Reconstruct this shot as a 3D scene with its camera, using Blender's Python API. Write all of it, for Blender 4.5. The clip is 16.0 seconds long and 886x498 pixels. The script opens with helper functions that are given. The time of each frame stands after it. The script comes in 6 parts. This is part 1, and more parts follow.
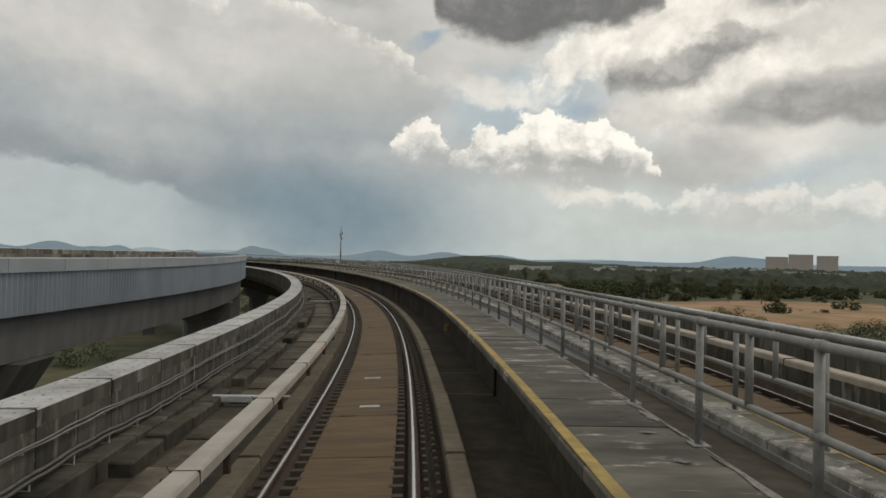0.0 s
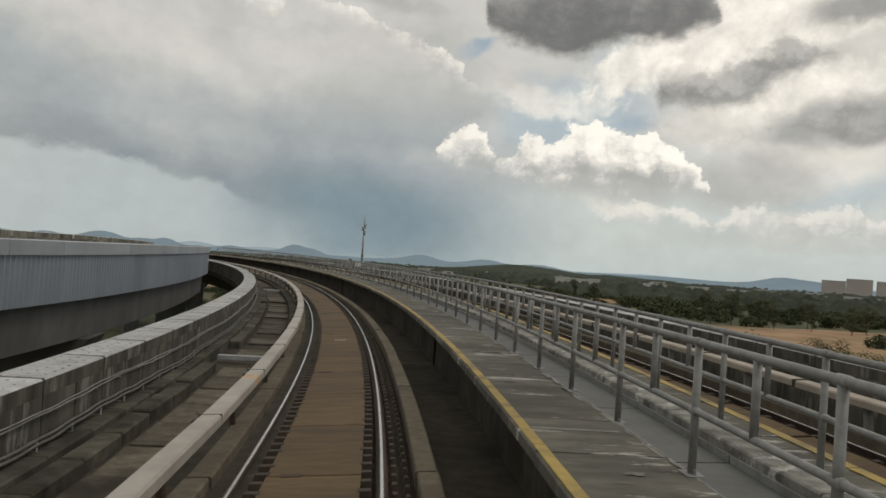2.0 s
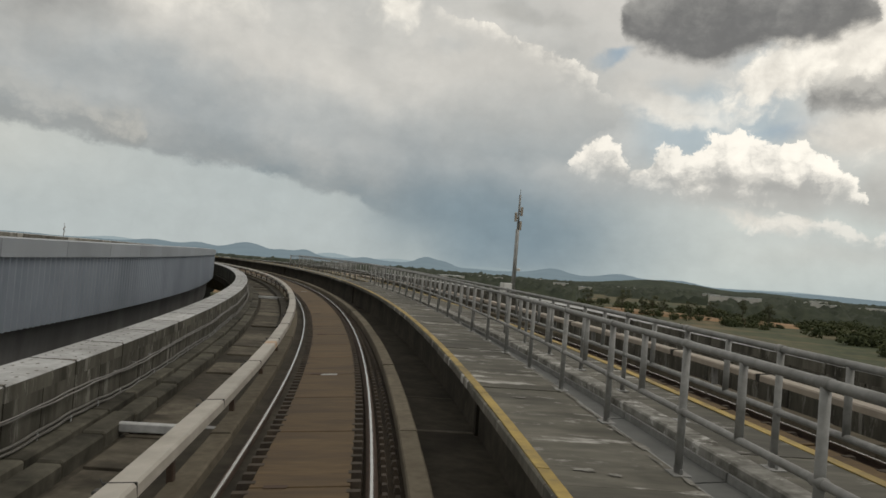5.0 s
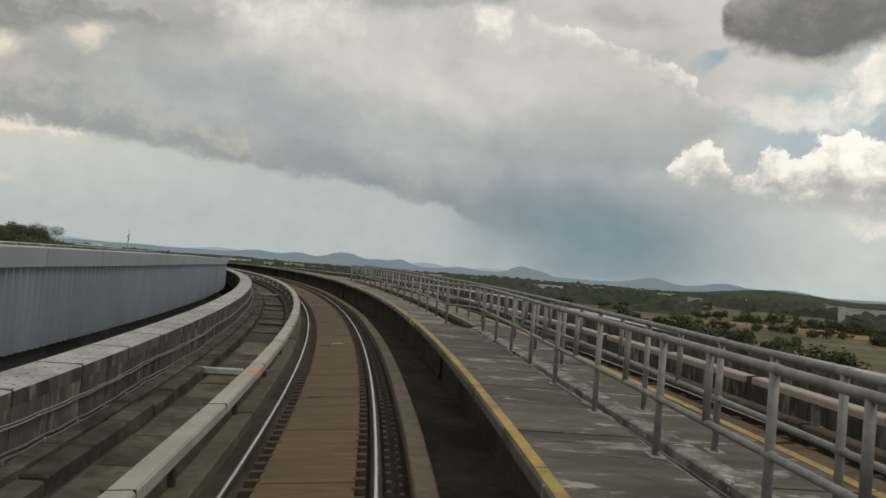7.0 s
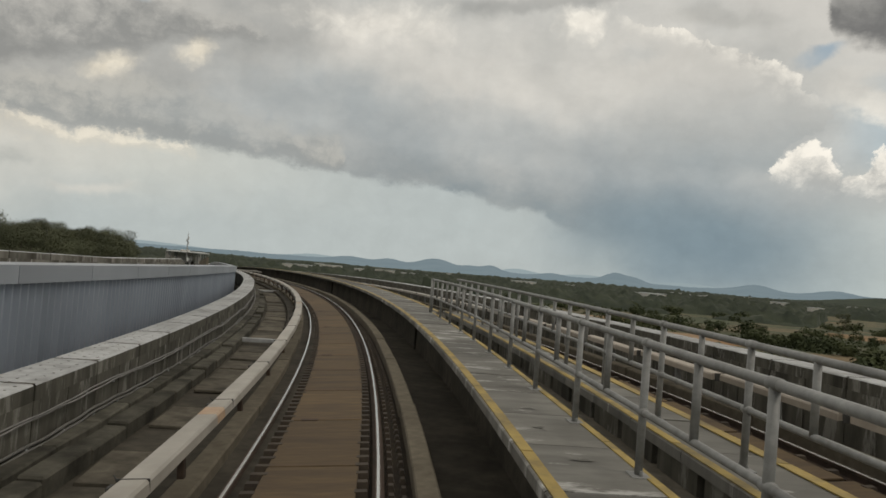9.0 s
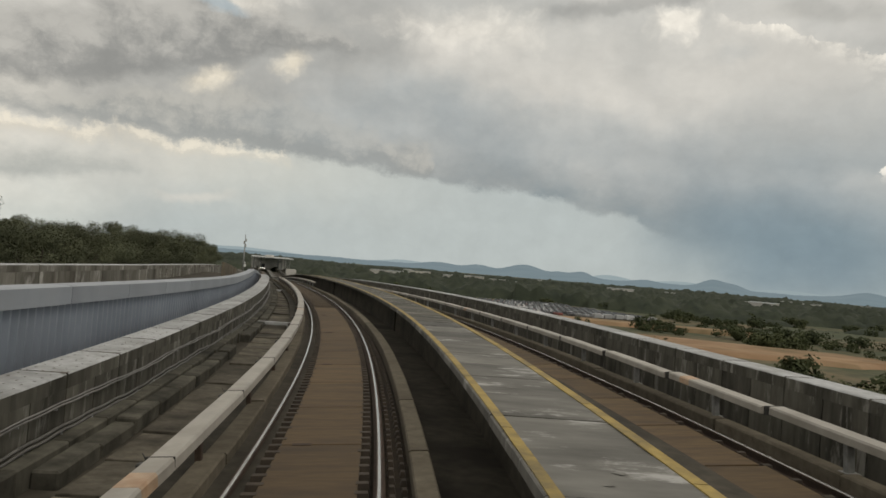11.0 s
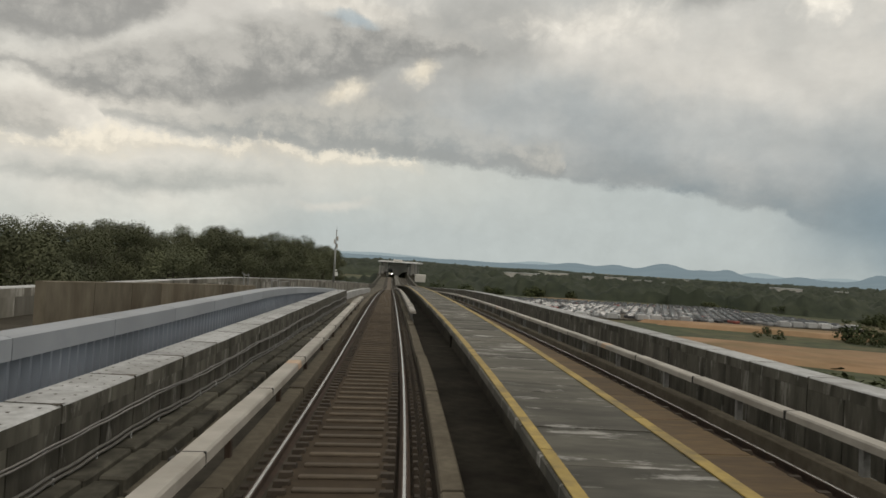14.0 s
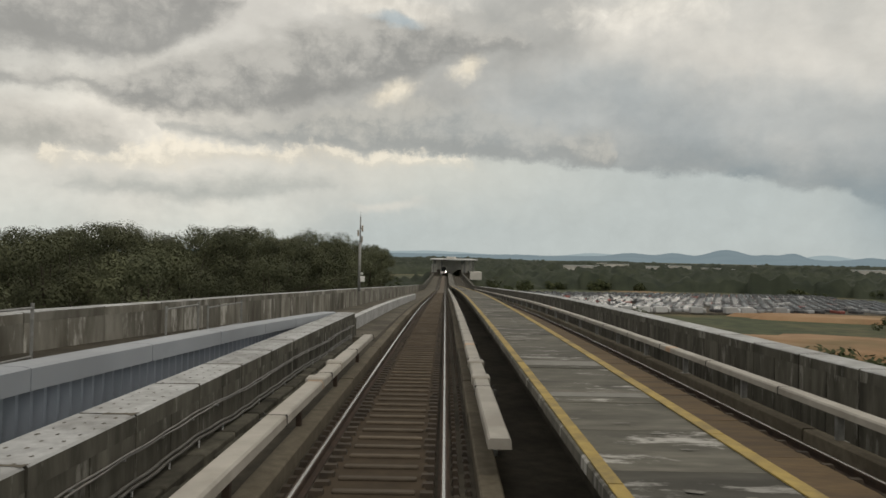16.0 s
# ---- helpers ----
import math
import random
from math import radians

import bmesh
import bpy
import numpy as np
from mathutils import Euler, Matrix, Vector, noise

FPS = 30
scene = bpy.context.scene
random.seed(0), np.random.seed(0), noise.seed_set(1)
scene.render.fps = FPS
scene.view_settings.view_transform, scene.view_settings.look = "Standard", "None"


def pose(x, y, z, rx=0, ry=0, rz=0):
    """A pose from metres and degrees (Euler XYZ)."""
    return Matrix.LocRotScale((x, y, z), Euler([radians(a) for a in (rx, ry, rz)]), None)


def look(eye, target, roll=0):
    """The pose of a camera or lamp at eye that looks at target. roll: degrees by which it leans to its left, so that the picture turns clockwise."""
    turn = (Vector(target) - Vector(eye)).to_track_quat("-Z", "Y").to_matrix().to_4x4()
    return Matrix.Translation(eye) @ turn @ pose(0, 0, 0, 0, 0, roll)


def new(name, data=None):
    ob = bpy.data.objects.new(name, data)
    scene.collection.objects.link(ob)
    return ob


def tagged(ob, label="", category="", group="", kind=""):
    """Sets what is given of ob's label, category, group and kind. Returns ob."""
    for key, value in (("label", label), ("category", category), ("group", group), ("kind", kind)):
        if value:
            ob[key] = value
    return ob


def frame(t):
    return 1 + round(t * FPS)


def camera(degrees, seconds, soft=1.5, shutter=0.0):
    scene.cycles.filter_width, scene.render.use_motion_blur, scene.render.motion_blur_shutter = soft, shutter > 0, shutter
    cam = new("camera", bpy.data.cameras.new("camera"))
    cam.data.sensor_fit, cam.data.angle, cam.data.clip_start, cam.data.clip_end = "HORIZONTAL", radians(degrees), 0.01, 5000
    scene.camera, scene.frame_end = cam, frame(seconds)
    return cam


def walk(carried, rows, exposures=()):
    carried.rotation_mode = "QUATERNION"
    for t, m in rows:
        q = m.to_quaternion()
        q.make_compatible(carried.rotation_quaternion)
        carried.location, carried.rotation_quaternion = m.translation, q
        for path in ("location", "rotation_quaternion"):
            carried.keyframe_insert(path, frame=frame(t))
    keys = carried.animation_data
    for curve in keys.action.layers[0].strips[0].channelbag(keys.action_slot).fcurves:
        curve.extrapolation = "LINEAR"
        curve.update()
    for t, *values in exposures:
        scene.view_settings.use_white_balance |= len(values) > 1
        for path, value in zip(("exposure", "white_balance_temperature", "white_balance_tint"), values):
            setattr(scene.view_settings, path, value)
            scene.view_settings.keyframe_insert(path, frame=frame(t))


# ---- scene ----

# Line of the running track: curvature, cant and height along its length s (metres from the first eye)
S1, S2, S3, S4 = -7.99, 28.65, 152.31, 192.53
KMAX, CANT = 0.005051, 0.07009
EYE_H, EYE_C, EYE_C1 = 2.287, 0.728, 0.1655
_ss = np.arange(-60.0, 900.0, 1.0)
_kk = KMAX * np.interp(_ss, [S1, S2, S3, S4], [0, 1, 1, 0])
_th = np.cumsum(_kk) - 0.5 * _kk
_xx = np.cumsum(-np.sin(_th))
_yy = np.cumsum(np.cos(_th))
_xx = _xx - np.interp(0.0, _ss + 0.5, _xx)
_yy = _yy - np.interp(0.0, _ss + 0.5, _yy)


def line_z(s):
    c = np.minimum(s, 245.0)
    z = -0.00508 * c + 0.31123 * c ** 2 / 2e3 - 0.3576 * c ** 3 / 6e5
    return z - 0.036 * np.clip(s - 245.0, 0, 118.0)


def ease(s):
    return float(np.interp(s, [S1, S2, S3, S4], [0, 1, 1, 0]))


def heading(s):
    return float(np.interp(s, _ss + 0.5, _th))


def at(s, L, H, cant=0.0):
    """A place beside the line: L metres to its right, H above its rail tops, tilted by its cant (times cant)."""
    th, ph = heading(s), CANT * ease(s) * cant
    lat, up = L * math.cos(ph) - H * math.sin(ph), L * math.sin(ph) + H * math.cos(ph)
    return Vector((float(np.interp(s, _ss + 0.5, _xx)) + lat * math.cos(th),
                   float(np.interp(s, _ss + 0.5, _yy)) + lat * math.sin(th), float(line_z(s)) + up))


def knots(*pairs):
    xs, ys = [p[0] for p in pairs], [p[1] for p in pairs]
    return lambda s: float(np.interp(s, xs, ys))


# ---- camera ----
cam = camera(61.43, 16.0, soft=1.6)
TURNS = [
    (0.0, -1.45, 0.84, 1.21), (0.5, -1.01, 0.93, 1.97), (1.0, -0.27, 1.03, 2.62), (1.5, 0.56, 1.14, 3.30),
    (2.0, 1.76, 1.20, 3.88), (2.5, 3.09, 1.24, 4.33), (3.0, 4.57, 1.31, 4.60), (3.5, 6.30, 1.36, 4.65),
    (4.0, 8.09, 1.41, 4.62), (6.5, 17.36, 1.56, 4.52), (7.0, 19.07, 1.63, 4.49), (7.5, 20.81, 1.64, 4.49),
    (8.0, 22.56, 1.62, 4.51), (8.5, 24.28, 1.59, 4.52), (9.0, 26.05, 1.55, 4.53), (11.5, 34.55, 1.44, 4.70),
    (12.0, 36.28, 1.31, 4.78), (12.5, 38.07, 1.19, 4.80), (13.0, 39.82, 1.12, 4.52), (13.5, 41.50, 1.04, 4.10),
    (14.0, 43.03, 0.93, 3.43), (14.5, 44.39, 0.85, 2.74), (15.0, 45.48, 0.76, 2.10), (15.5, 46.38, 0.63, 1.57),
    (16.0, 47.11, 0.51, 1.06)]


def eye_at(t):
    s = 12.583 * t - 0.5 * 0.10227 * t * t
    return s, at(s, EYE_C + EYE_C1 * ease(s), EYE_H, 1)


def view_row(t):
    ts = [r[0] for r in TURNS]
    s, eye = eye_at(t)
    base = np.array([math.degrees(heading(eye_at(u)[0])) for u in ts])
    yaw = math.degrees(heading(s)) + float(np.interp(t, ts, np.array([r[1] for r in TURNS]) - base))
    pit, rol = (float(np.interp(t, ts, [r[k] for r in TURNS])) for k in (2, 3))
    y, p = radians(yaw), radians(pit)
    return t, look(eye, eye + Vector((-math.sin(y) * math.cos(p), math.cos(y) * math.cos(p), math.sin(p))), rol)


walk(cam, [view_row(0.5 * i) for i in range(33)], exposures=((0.0, 0.0, 6650, 10), (9.0, 0.0, 6750, 10), (16.0, 0.08, 6800, 10)))

# ---- world ----
world = bpy.data.worlds.new("sky")
scene.world = world
world.use_nodes = True
WN, WL = world.node_tree.nodes, world.node_tree.links
WN.clear()


def wmath(op, a, b=None, c=None, clamp=False):
    n = WN.new("ShaderNodeMath")
    n.operation, n.use_clamp = op, clamp
    for i, v in enumerate((a, b, c)):
        if v is None:
            continue
        if isinstance(v, (int, float)):
            n.inputs[i].default_value = v
        else:
            WL.new(v, n.inputs[i])
    return n.outputs[0]


def wmix(f, a, b):
    n = WN.new("ShaderNodeMix")
    n.data_type = "RGBA"
    for sock, v in ((n.inputs[0], f), (n.inputs[6], a), (n.inputs[7], b)):
        if isinstance(v, tuple):
            sock.default_value = (*v, 1)
        elif isinstance(v, (int, float)):
            sock.default_value = v
        else:
            WL.new(v, sock)
    return n.outputs[2]


tc = WN.new("ShaderNodeTexCoord")
sep = WN.new("ShaderNodeSeparateXYZ")
WL.new(tc.outputs["Generated"], sep.inputs[0])
az = wmath("MULTIPLY", wmath("ARCTAN2", wmath("MULTIPLY", sep.outputs[0], -1.0), sep.outputs[1]), 57.2958)
el = wmath("MULTIPLY", wmath("ARCSINE", sep.outputs[2]), 57.2958)
comb = WN.new("ShaderNodeCombineXYZ")
WL.new(az, comb.inputs[0])
WL.new(el, comb.inputs[1])


def wnoise(scale, detail, rough, vec, sx=1.0, sy=1.0, seed=0.0):
    m = WN.new("ShaderNodeMapping")
    m.inputs["Scale"].default_value = (sx, sy, 1)
    m.inputs["Location"].default_value = (seed, seed * 0.7, seed)
    WL.new(vec, m.inputs[0])
    n = WN.new("ShaderNodeTexNoise")
    n.inputs["Scale"].default_value, n.inputs["Detail"].default_value, n.inputs["Roughness"].default_value = scale, detail, rough
    WL.new(m.outputs[0], n.inputs["Vector"])
    return n


def drift(vec, reach, scale, detail, rough, seed):
    """The direction vec, led astray by noise."""
    step = WN.new("ShaderNodeCombineXYZ")
    for k in (0, 1):
        n = wnoise(scale, detail, rough, comb.outputs[0], 0.9, 1.1, seed + 31.0 * k).outputs["Fac"]
        WL.new(wmath("MULTIPLY", wmath("SUBTRACT", n, 0.5), reach), step.inputs[k])
    add = WN.new("ShaderNodeVectorMath")
    WL.new(vec, add.inputs[0])
    WL.new(step.outputs[0], add.inputs[1])
    return add.outputs[0]


wide_drift = drift(comb.outputs[0], 4.0, 0.14, 3, 0.5, 0.0)
fine_drift = drift(wide_drift, 1.5, 0.6, 5, 0.6, 7.0)
cells = WN.new("ShaderNodeTexVoronoi")
cells.voronoi_dimensions, cells.feature = "2D", "SMOOTH_F1"
cells.inputs["Scale"].default_value, cells.inputs["Smoothness"].default_value = 0.62, 0.35
cells.inputs["Detail"].default_value, cells.inputs["Roughness"].default_value = 3.0, 0.55
cells.normalize = True
WL.new(fine_drift, cells.inputs["Vector"])
billow = wmath("MULTIPLY", cells.outputs["Distance"], 1.6)


def cloud(a, e, ra, re, tilt=0.0, soft=0.5, edge=1):
    """How much of the cloud with its middle at azimuth a, elevation e covers a direction."""
    m = WN.new("ShaderNodeMapping")
    m.vector_type = "TEXTURE"
    m.inputs["Location"].default_value = (a, e, 0)
    m.inputs["Rotation"].default_value = (0, 0, radians(tilt))
    m.inputs["Scale"].default_value = (ra, re, 1)
    # each cloud waits for the sky behind it, which keeps the shader small
    behind = WN.new("ShaderNodeVectorMath")
    behind.operation = "MULTIPLY_ADD"
    behind.inputs[1].default_value = (1e-7, 1e-7, 0)
    WL.new(sky, behind.inputs[0])
    WL.new(wide_drift if edge == 0 else fine_drift, behind.inputs[2])
    WL.new(behind.outputs[0], m.inputs[0])
    flat = WN.new("ShaderNodeVectorMath")
    flat.operation = "MULTIPLY"
    flat.inputs[1].default_value = (1, 1, 0)
    WL.new(m.outputs[0], flat.inputs[0])
    d = WN.new("ShaderNodeVectorMath")
    d.operation = "LENGTH"
    WL.new(flat.outputs[0], d.inputs[0])
    reach = d.outputs["Value"]
    if edge == 2:
        reach = wmath("ADD", reach, wmath("MULTIPLY", wmath("SUBTRACT", billow, 0.5), 0.9))
    r = WN.new("ShaderNodeMapRange")
    r.interpolation_type = "SMOOTHSTEP"
    r.inputs["From Min"].default_value, r.inputs["From Max"].default_value = 1.0 + soft, 1.0 - soft
    WL.new(reach, r.inputs["Value"])
    return r.outputs["Result"]


SUN_AZ, SUN_EL = -95.0, 56.0
nishita = WN.new("ShaderNodeTexSky")
nishita.sky_type, nishita.sun_disc = "NISHITA", False
nishita.sun_elevation, nishita.sun_rotation = radians(SUN_EL), radians(-SUN_AZ)
nishita.air_density, nishita.dust_density = 1.0, 2.0
clear = wmix(0.075, (0.0, 0.0, 0.0), nishita.outputs[0])

# haze whitens the clear sky towards the horizon
haze = wmath("POWER", wmath("SUBTRACT", 1.0, wmath("MULTIPLY", wmath("ABSOLUTE", el), 1 / 30.0), clamp=True), 1.6)
sky = wmix(wmath("MULTIPLY", haze, 0.8), clear, (0.50, 0.58, 0.60))

# slow noise for the masses of cloud, fine noise for their grain and round cells for their billows
slow = wnoise(0.10, 5, 0.5, comb.outputs[0], 0.8, 1.2, 3.0).outputs["Fac"]
fine = wnoise(0.5, 5, 0.55, comb.outputs[0], 0.9, 1.1, 11.0).outputs["Fac"]


def spread_out(v, lo, hi):
    n = WN.new("ShaderNodeMapRange")
    n.interpolation_type = "SMOOTHSTEP"
    n.inputs["From Min"].default_value, n.inputs["From Max"].default_value = lo, hi
    WL.new(v, n.inputs["Value"])
    return n.outputs["Result"]


mass = wmath("ADD", wmath("MULTIPLY", spread_out(slow, 0.34, 0.66), 0.75), wmath("MULTIPLY", spread_out(fine, 0.34, 0.66), 0.25))
swell = wmath("ADD", wmath("MULTIPLY", wmath("SUBTRACT", 1.0, billow, clamp=True), 0.6), wmath("MULTIPLY", spread_out(fine, 0.3, 0.7), 0.4))
cover = wmix(wmath("MULTIPLY", el, 0.06, clamp=True), (0.50, 0.565, 0.56), (0.68, 0.66, 0.61))
sky = wmix(0.85, sky, cover)

# small round heads on the sunlit clouds
heads = WN.new("ShaderNodeTexVoronoi")
heads.voronoi_dimensions, heads.feature = "2D", "SMOOTH_F1"
heads.inputs["Scale"].default_value, heads.inputs["Smoothness"].default_value = 0.5, 0.2
heads.inputs["Detail"].default_value, heads.inputs["Roughness"].default_value, heads.inputs["Lacunarity"].default_value = 4.0, 0.55, 2.3
heads.normalize = True
near_drift = drift(comb.outputs[0], 2.4, 0.4, 7, 0.62, 17.0)
WL.new(near_drift, heads.inputs["Vector"])
bulge = wmath("SUBTRACT", 0.8, wmath("MULTIPLY", heads.outputs["Distance"], 2.6))
wisps = wmath("SUBTRACT", wnoise(0.34, 6, 0.62, comb.outputs[0], 0.55, 1.25, 23.0).outputs["Fac"], 0.5)
near_sep = WN.new("ShaderNodeSeparateXYZ")
WL.new(near_drift, near_sep.inputs[0])
near_az, near_el = near_sep.outputs[0], near_sep.outputs[1]


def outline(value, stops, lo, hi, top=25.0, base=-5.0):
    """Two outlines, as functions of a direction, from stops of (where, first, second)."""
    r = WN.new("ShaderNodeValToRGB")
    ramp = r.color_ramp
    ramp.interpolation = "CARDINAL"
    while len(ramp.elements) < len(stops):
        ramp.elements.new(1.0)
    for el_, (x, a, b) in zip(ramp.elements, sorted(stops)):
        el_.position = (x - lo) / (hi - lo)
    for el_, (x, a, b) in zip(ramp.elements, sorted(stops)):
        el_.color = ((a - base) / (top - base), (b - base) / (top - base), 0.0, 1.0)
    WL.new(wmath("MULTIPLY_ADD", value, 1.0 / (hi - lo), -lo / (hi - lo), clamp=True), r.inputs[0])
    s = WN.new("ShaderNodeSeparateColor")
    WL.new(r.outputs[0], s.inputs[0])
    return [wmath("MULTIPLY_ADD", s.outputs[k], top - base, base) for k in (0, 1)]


def bank_of(stops, foot, crown, soft_foot=0.5, soft_crown=0.5, puffs=0.8, wisp=1.2, amount=1.0, bias=0.0):
    """A cloud between a lower and an upper outline over the azimuth, toned from its foot to its crown."""
    global sky
    stops = sorted(stops)
    for (x, a, b), step in ((stops[0], -1.2), (stops[-1], 1.2)):
        if -40 < x < 85:
            stops.append((x + step, (a + b) / 2 + 3.5, (a + b) / 2 - 3.5))
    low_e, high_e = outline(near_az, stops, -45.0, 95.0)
    up = wmath("ADD", near_el, wmath("MULTIPLY", wisps, wisp))
    d_low = wmath("SUBTRACT", wmath("SUBTRACT", up, low_e), wmath("MULTIPLY", bulge, -0.35 * puffs))
    d_high = wmath("ADD", wmath("SUBTRACT", high_e, up), wmath("MULTIPLY", bulge, puffs))
    f = wmath("MULTIPLY", spread_out(d_low, -soft_foot, soft_foot), spread_out(d_high, -soft_crown, soft_crown))
    f = wmath("MULTIPLY", f, amount)
    rise = wmath("DIVIDE", d_low, wmath("MAXIMUM", wmath("SUBTRACT", high_e, low_e), 0.4))
    tone = wmath("ADD", wmath("ADD", rise, bias), wmath("ADD", wmath("MULTIPLY", bulge, 0.55 * puffs), wmath("MULTIPLY", wisps, 0.9)))
    sky = wmix(f, sky, wmix(spread_out(wmath("MULTIPLY_ADD", f, 1e-7, tone), 0.05, 0.95), foot, crown))


PALE = ((0.55, 0.60, 0.58), (0.62, 0.665, 0.64))
BLUE = ((0.38, 0.47, 0.53), (0.46, 0.54, 0.58))
AZURE = ((0.24, 0.36, 0.48), (0.34, 0.45, 0.55))
WHITE = ((0.64, 0.615, 0.565), (1.12, 1.08, 0.98))
WARM = ((0.60, 0.585, 0.545), (0.86, 0.83, 0.755))
PEARL = ((0.60, 0.595, 0.565), (0.72, 0.705, 0.66))
MID = ((0.43, 0.435, 0.42), (0.55, 0.55, 0.52))
GREY = ((0.32, 0.33, 0.325), (0.43, 0.435, 0.42))
BANK = ((0.46, 0.475, 0.465), (0.60, 0.60, 0.575))
STEEL = ((0.34, 0.38, 0.40), (0.44, 0.47, 0.475))
DARK = ((0.235, 0.28, 0.305), (0.31, 0.355, 0.375))
RAIN = ((0.18, 0.25, 0.30), (0.215, 0.29, 0.338))
SHADE = ((0.27, 0.275, 0.265), (0.42, 0.42, 0.40))
GLOW = ((0.72, 0.66, 0.54), (1.0, 0.93, 0.78))


def lay(tones, a, e, ra, re, tilt, edge, amount=1.0, soft=0.5):
    """One cloud over what lies behind it; edge 0 is smooth, 1 is drawn out, 2 billows."""
    global sky
    cover = wmath("MULTIPLY", cloud(a, e, ra, re, tilt, soft, edge), amount)
    tone = wmix(wmath("MULTIPLY_ADD", cover, 1e-7, swell if edge == 2 else mass), tones[0], tones[1])
    sky = wmix(cover, sky, tone)


# the hazy gaps below and between the clouds
lay(PALE, 25.9, 3.7, 14.7, 3.3, 6, 0, amount=0.90, soft=0.70)
lay(PALE, -17.6, 4.1, 18.7, 3.1, -2, 0, amount=0.70, soft=0.80)
lay(PALE, 44.9, 3.9, 21.3, 4.0, -2, 0, amount=0.95, soft=0.60)
lay(PALE, 40.6, 4.0, 18.7, 3.1, -2, 0, amount=0.90, soft=0.70)
lay(PALE, 65.7, 1.7, 18.7, 2.2, -2, 0, amount=0.70, soft=0.70)
lay(BLUE, -7.3, 12.0, 8.9, 2.4, -8, 1, amount=0.90, soft=0.50)
lay(BLUE, -25.8, 7.1, 4.9, 1.3, -2, 1, amount=0.70, soft=0.60)
lay(AZURE, 0.1, 16.3, 1.6, 0.6, -22, 1, amount=0.90, soft=0.50)
lay(AZURE, -13.2, 11.5, 2.0, 0.6, -2, 1, amount=0.60, soft=0.60)
lay(BLUE, -11.2, 16.5, 3.1, 0.9, -12, 1, amount=0.50, soft=0.60)
# the bright cover to the sun's side
lay(WARM, -23.3, 14.7, 10.2, 5.8, -2, 1, amount=0.90, soft=0.40)
lay(WHITE, -19.8, 18.2, 7.6, 2.7, -2, 2, amount=0.90, soft=0.40)
lay(WHITE, -11.7, 15.4, 4.0, 1.8, -28, 2, amount=0.90, soft=0.40)
lay(WHITE, -22.7, 12.5, 6.2, 2.2, -12, 2, amount=0.80, soft=0.50)
lay(WARM, -16.8, 11.2, 3.1, 1.3, -2, 1, amount=0.80, soft=0.50)
lay(WARM, -24.7, 8.6, 5.8, 1.8, -2, 1, amount=0.70, soft=0.50)
lay(WHITE, -3.3, 13.3, 4.9, 0.6, 6, 1, amount=0.75, soft=0.70)
lay(WHITE, -5.1, 12.4, 3.8, 0.4, 8, 1, amount=0.70, soft=0.70)
lay(WARM, -0.9, 14.4, 2.2, 0.7, -2, 1, amount=0.70, soft=0.60)
lay(MID, -20.8, 7.2, 3.8, 1.6, -2, 1, amount=0.80, soft=0.45)
lay(GREY, -25.9, 11.1, 6.2, 1.4, -6, 1, amount=0.85, soft=0.50)
lay(WARM, -23.8, 4.6, 3.1, 1.0, -2, 2, amount=0.80, soft=0.50)
lay(WARM, -11.9, 5.2, 3.1, 0.6, -2, 2, amount=0.80, soft=0.50)
lay(MID, -26.0, 3.7, 4.0, 0.9, -2, 1, amount=0.50, soft=0.60)
lay(MID, -18.4, 3.3, 6.7, 0.9, -2, 1, amount=0.40, soft=0.80)
# the cumulus with its grey foot, and the small heads below it
lay(MID, -9.7, 7.4, 8.4, 1.5, 0, 1, amount=0.6, soft=0.6)
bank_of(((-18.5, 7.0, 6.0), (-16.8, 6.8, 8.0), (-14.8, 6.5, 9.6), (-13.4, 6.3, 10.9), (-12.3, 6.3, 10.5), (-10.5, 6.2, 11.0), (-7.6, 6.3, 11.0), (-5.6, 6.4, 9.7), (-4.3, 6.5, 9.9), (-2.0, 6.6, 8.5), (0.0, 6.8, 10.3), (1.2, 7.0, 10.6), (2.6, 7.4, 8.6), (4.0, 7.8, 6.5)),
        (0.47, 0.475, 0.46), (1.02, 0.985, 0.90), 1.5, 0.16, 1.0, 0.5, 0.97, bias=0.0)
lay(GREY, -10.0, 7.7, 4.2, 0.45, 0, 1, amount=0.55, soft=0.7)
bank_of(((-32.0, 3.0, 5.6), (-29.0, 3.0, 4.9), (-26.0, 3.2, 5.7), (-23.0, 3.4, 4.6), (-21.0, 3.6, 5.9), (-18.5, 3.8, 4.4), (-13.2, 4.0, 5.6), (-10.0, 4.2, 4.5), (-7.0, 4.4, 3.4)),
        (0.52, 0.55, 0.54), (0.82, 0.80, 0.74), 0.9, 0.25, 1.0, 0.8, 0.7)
# the bank and its white edge
lay(BANK, 20.8, 12.5, 18.7, 7.3, 8, 1, amount=0.97, soft=0.30)
lay(BANK, 8.7, 10.6, 8.9, 6.2, 22, 1, amount=0.97, soft=0.25)
lay(BANK, 30.1, 13.6, 14.2, 6.7, -2, 1, amount=0.90, soft=0.50)
lay(BANK, 27.3, 14.1, 24.9, 8.0, 6, 1, amount=0.90, soft=0.40)
lay(BANK, 7.8, 13.1, 9.6, 7.3, 20, 1, amount=0.80, soft=0.40)
lay(BANK, 43.8, 13.2, 13.3, 3.6, 0, 1, amount=0.85, soft=0.50)
lay(BANK, 36.6, 13.4, 15.1, 5.8, -2, 1, amount=0.90, soft=0.45)
lay(BANK, 23.4, 13.8, 14.7, 7.1, 8, 1, amount=0.90, soft=0.45)
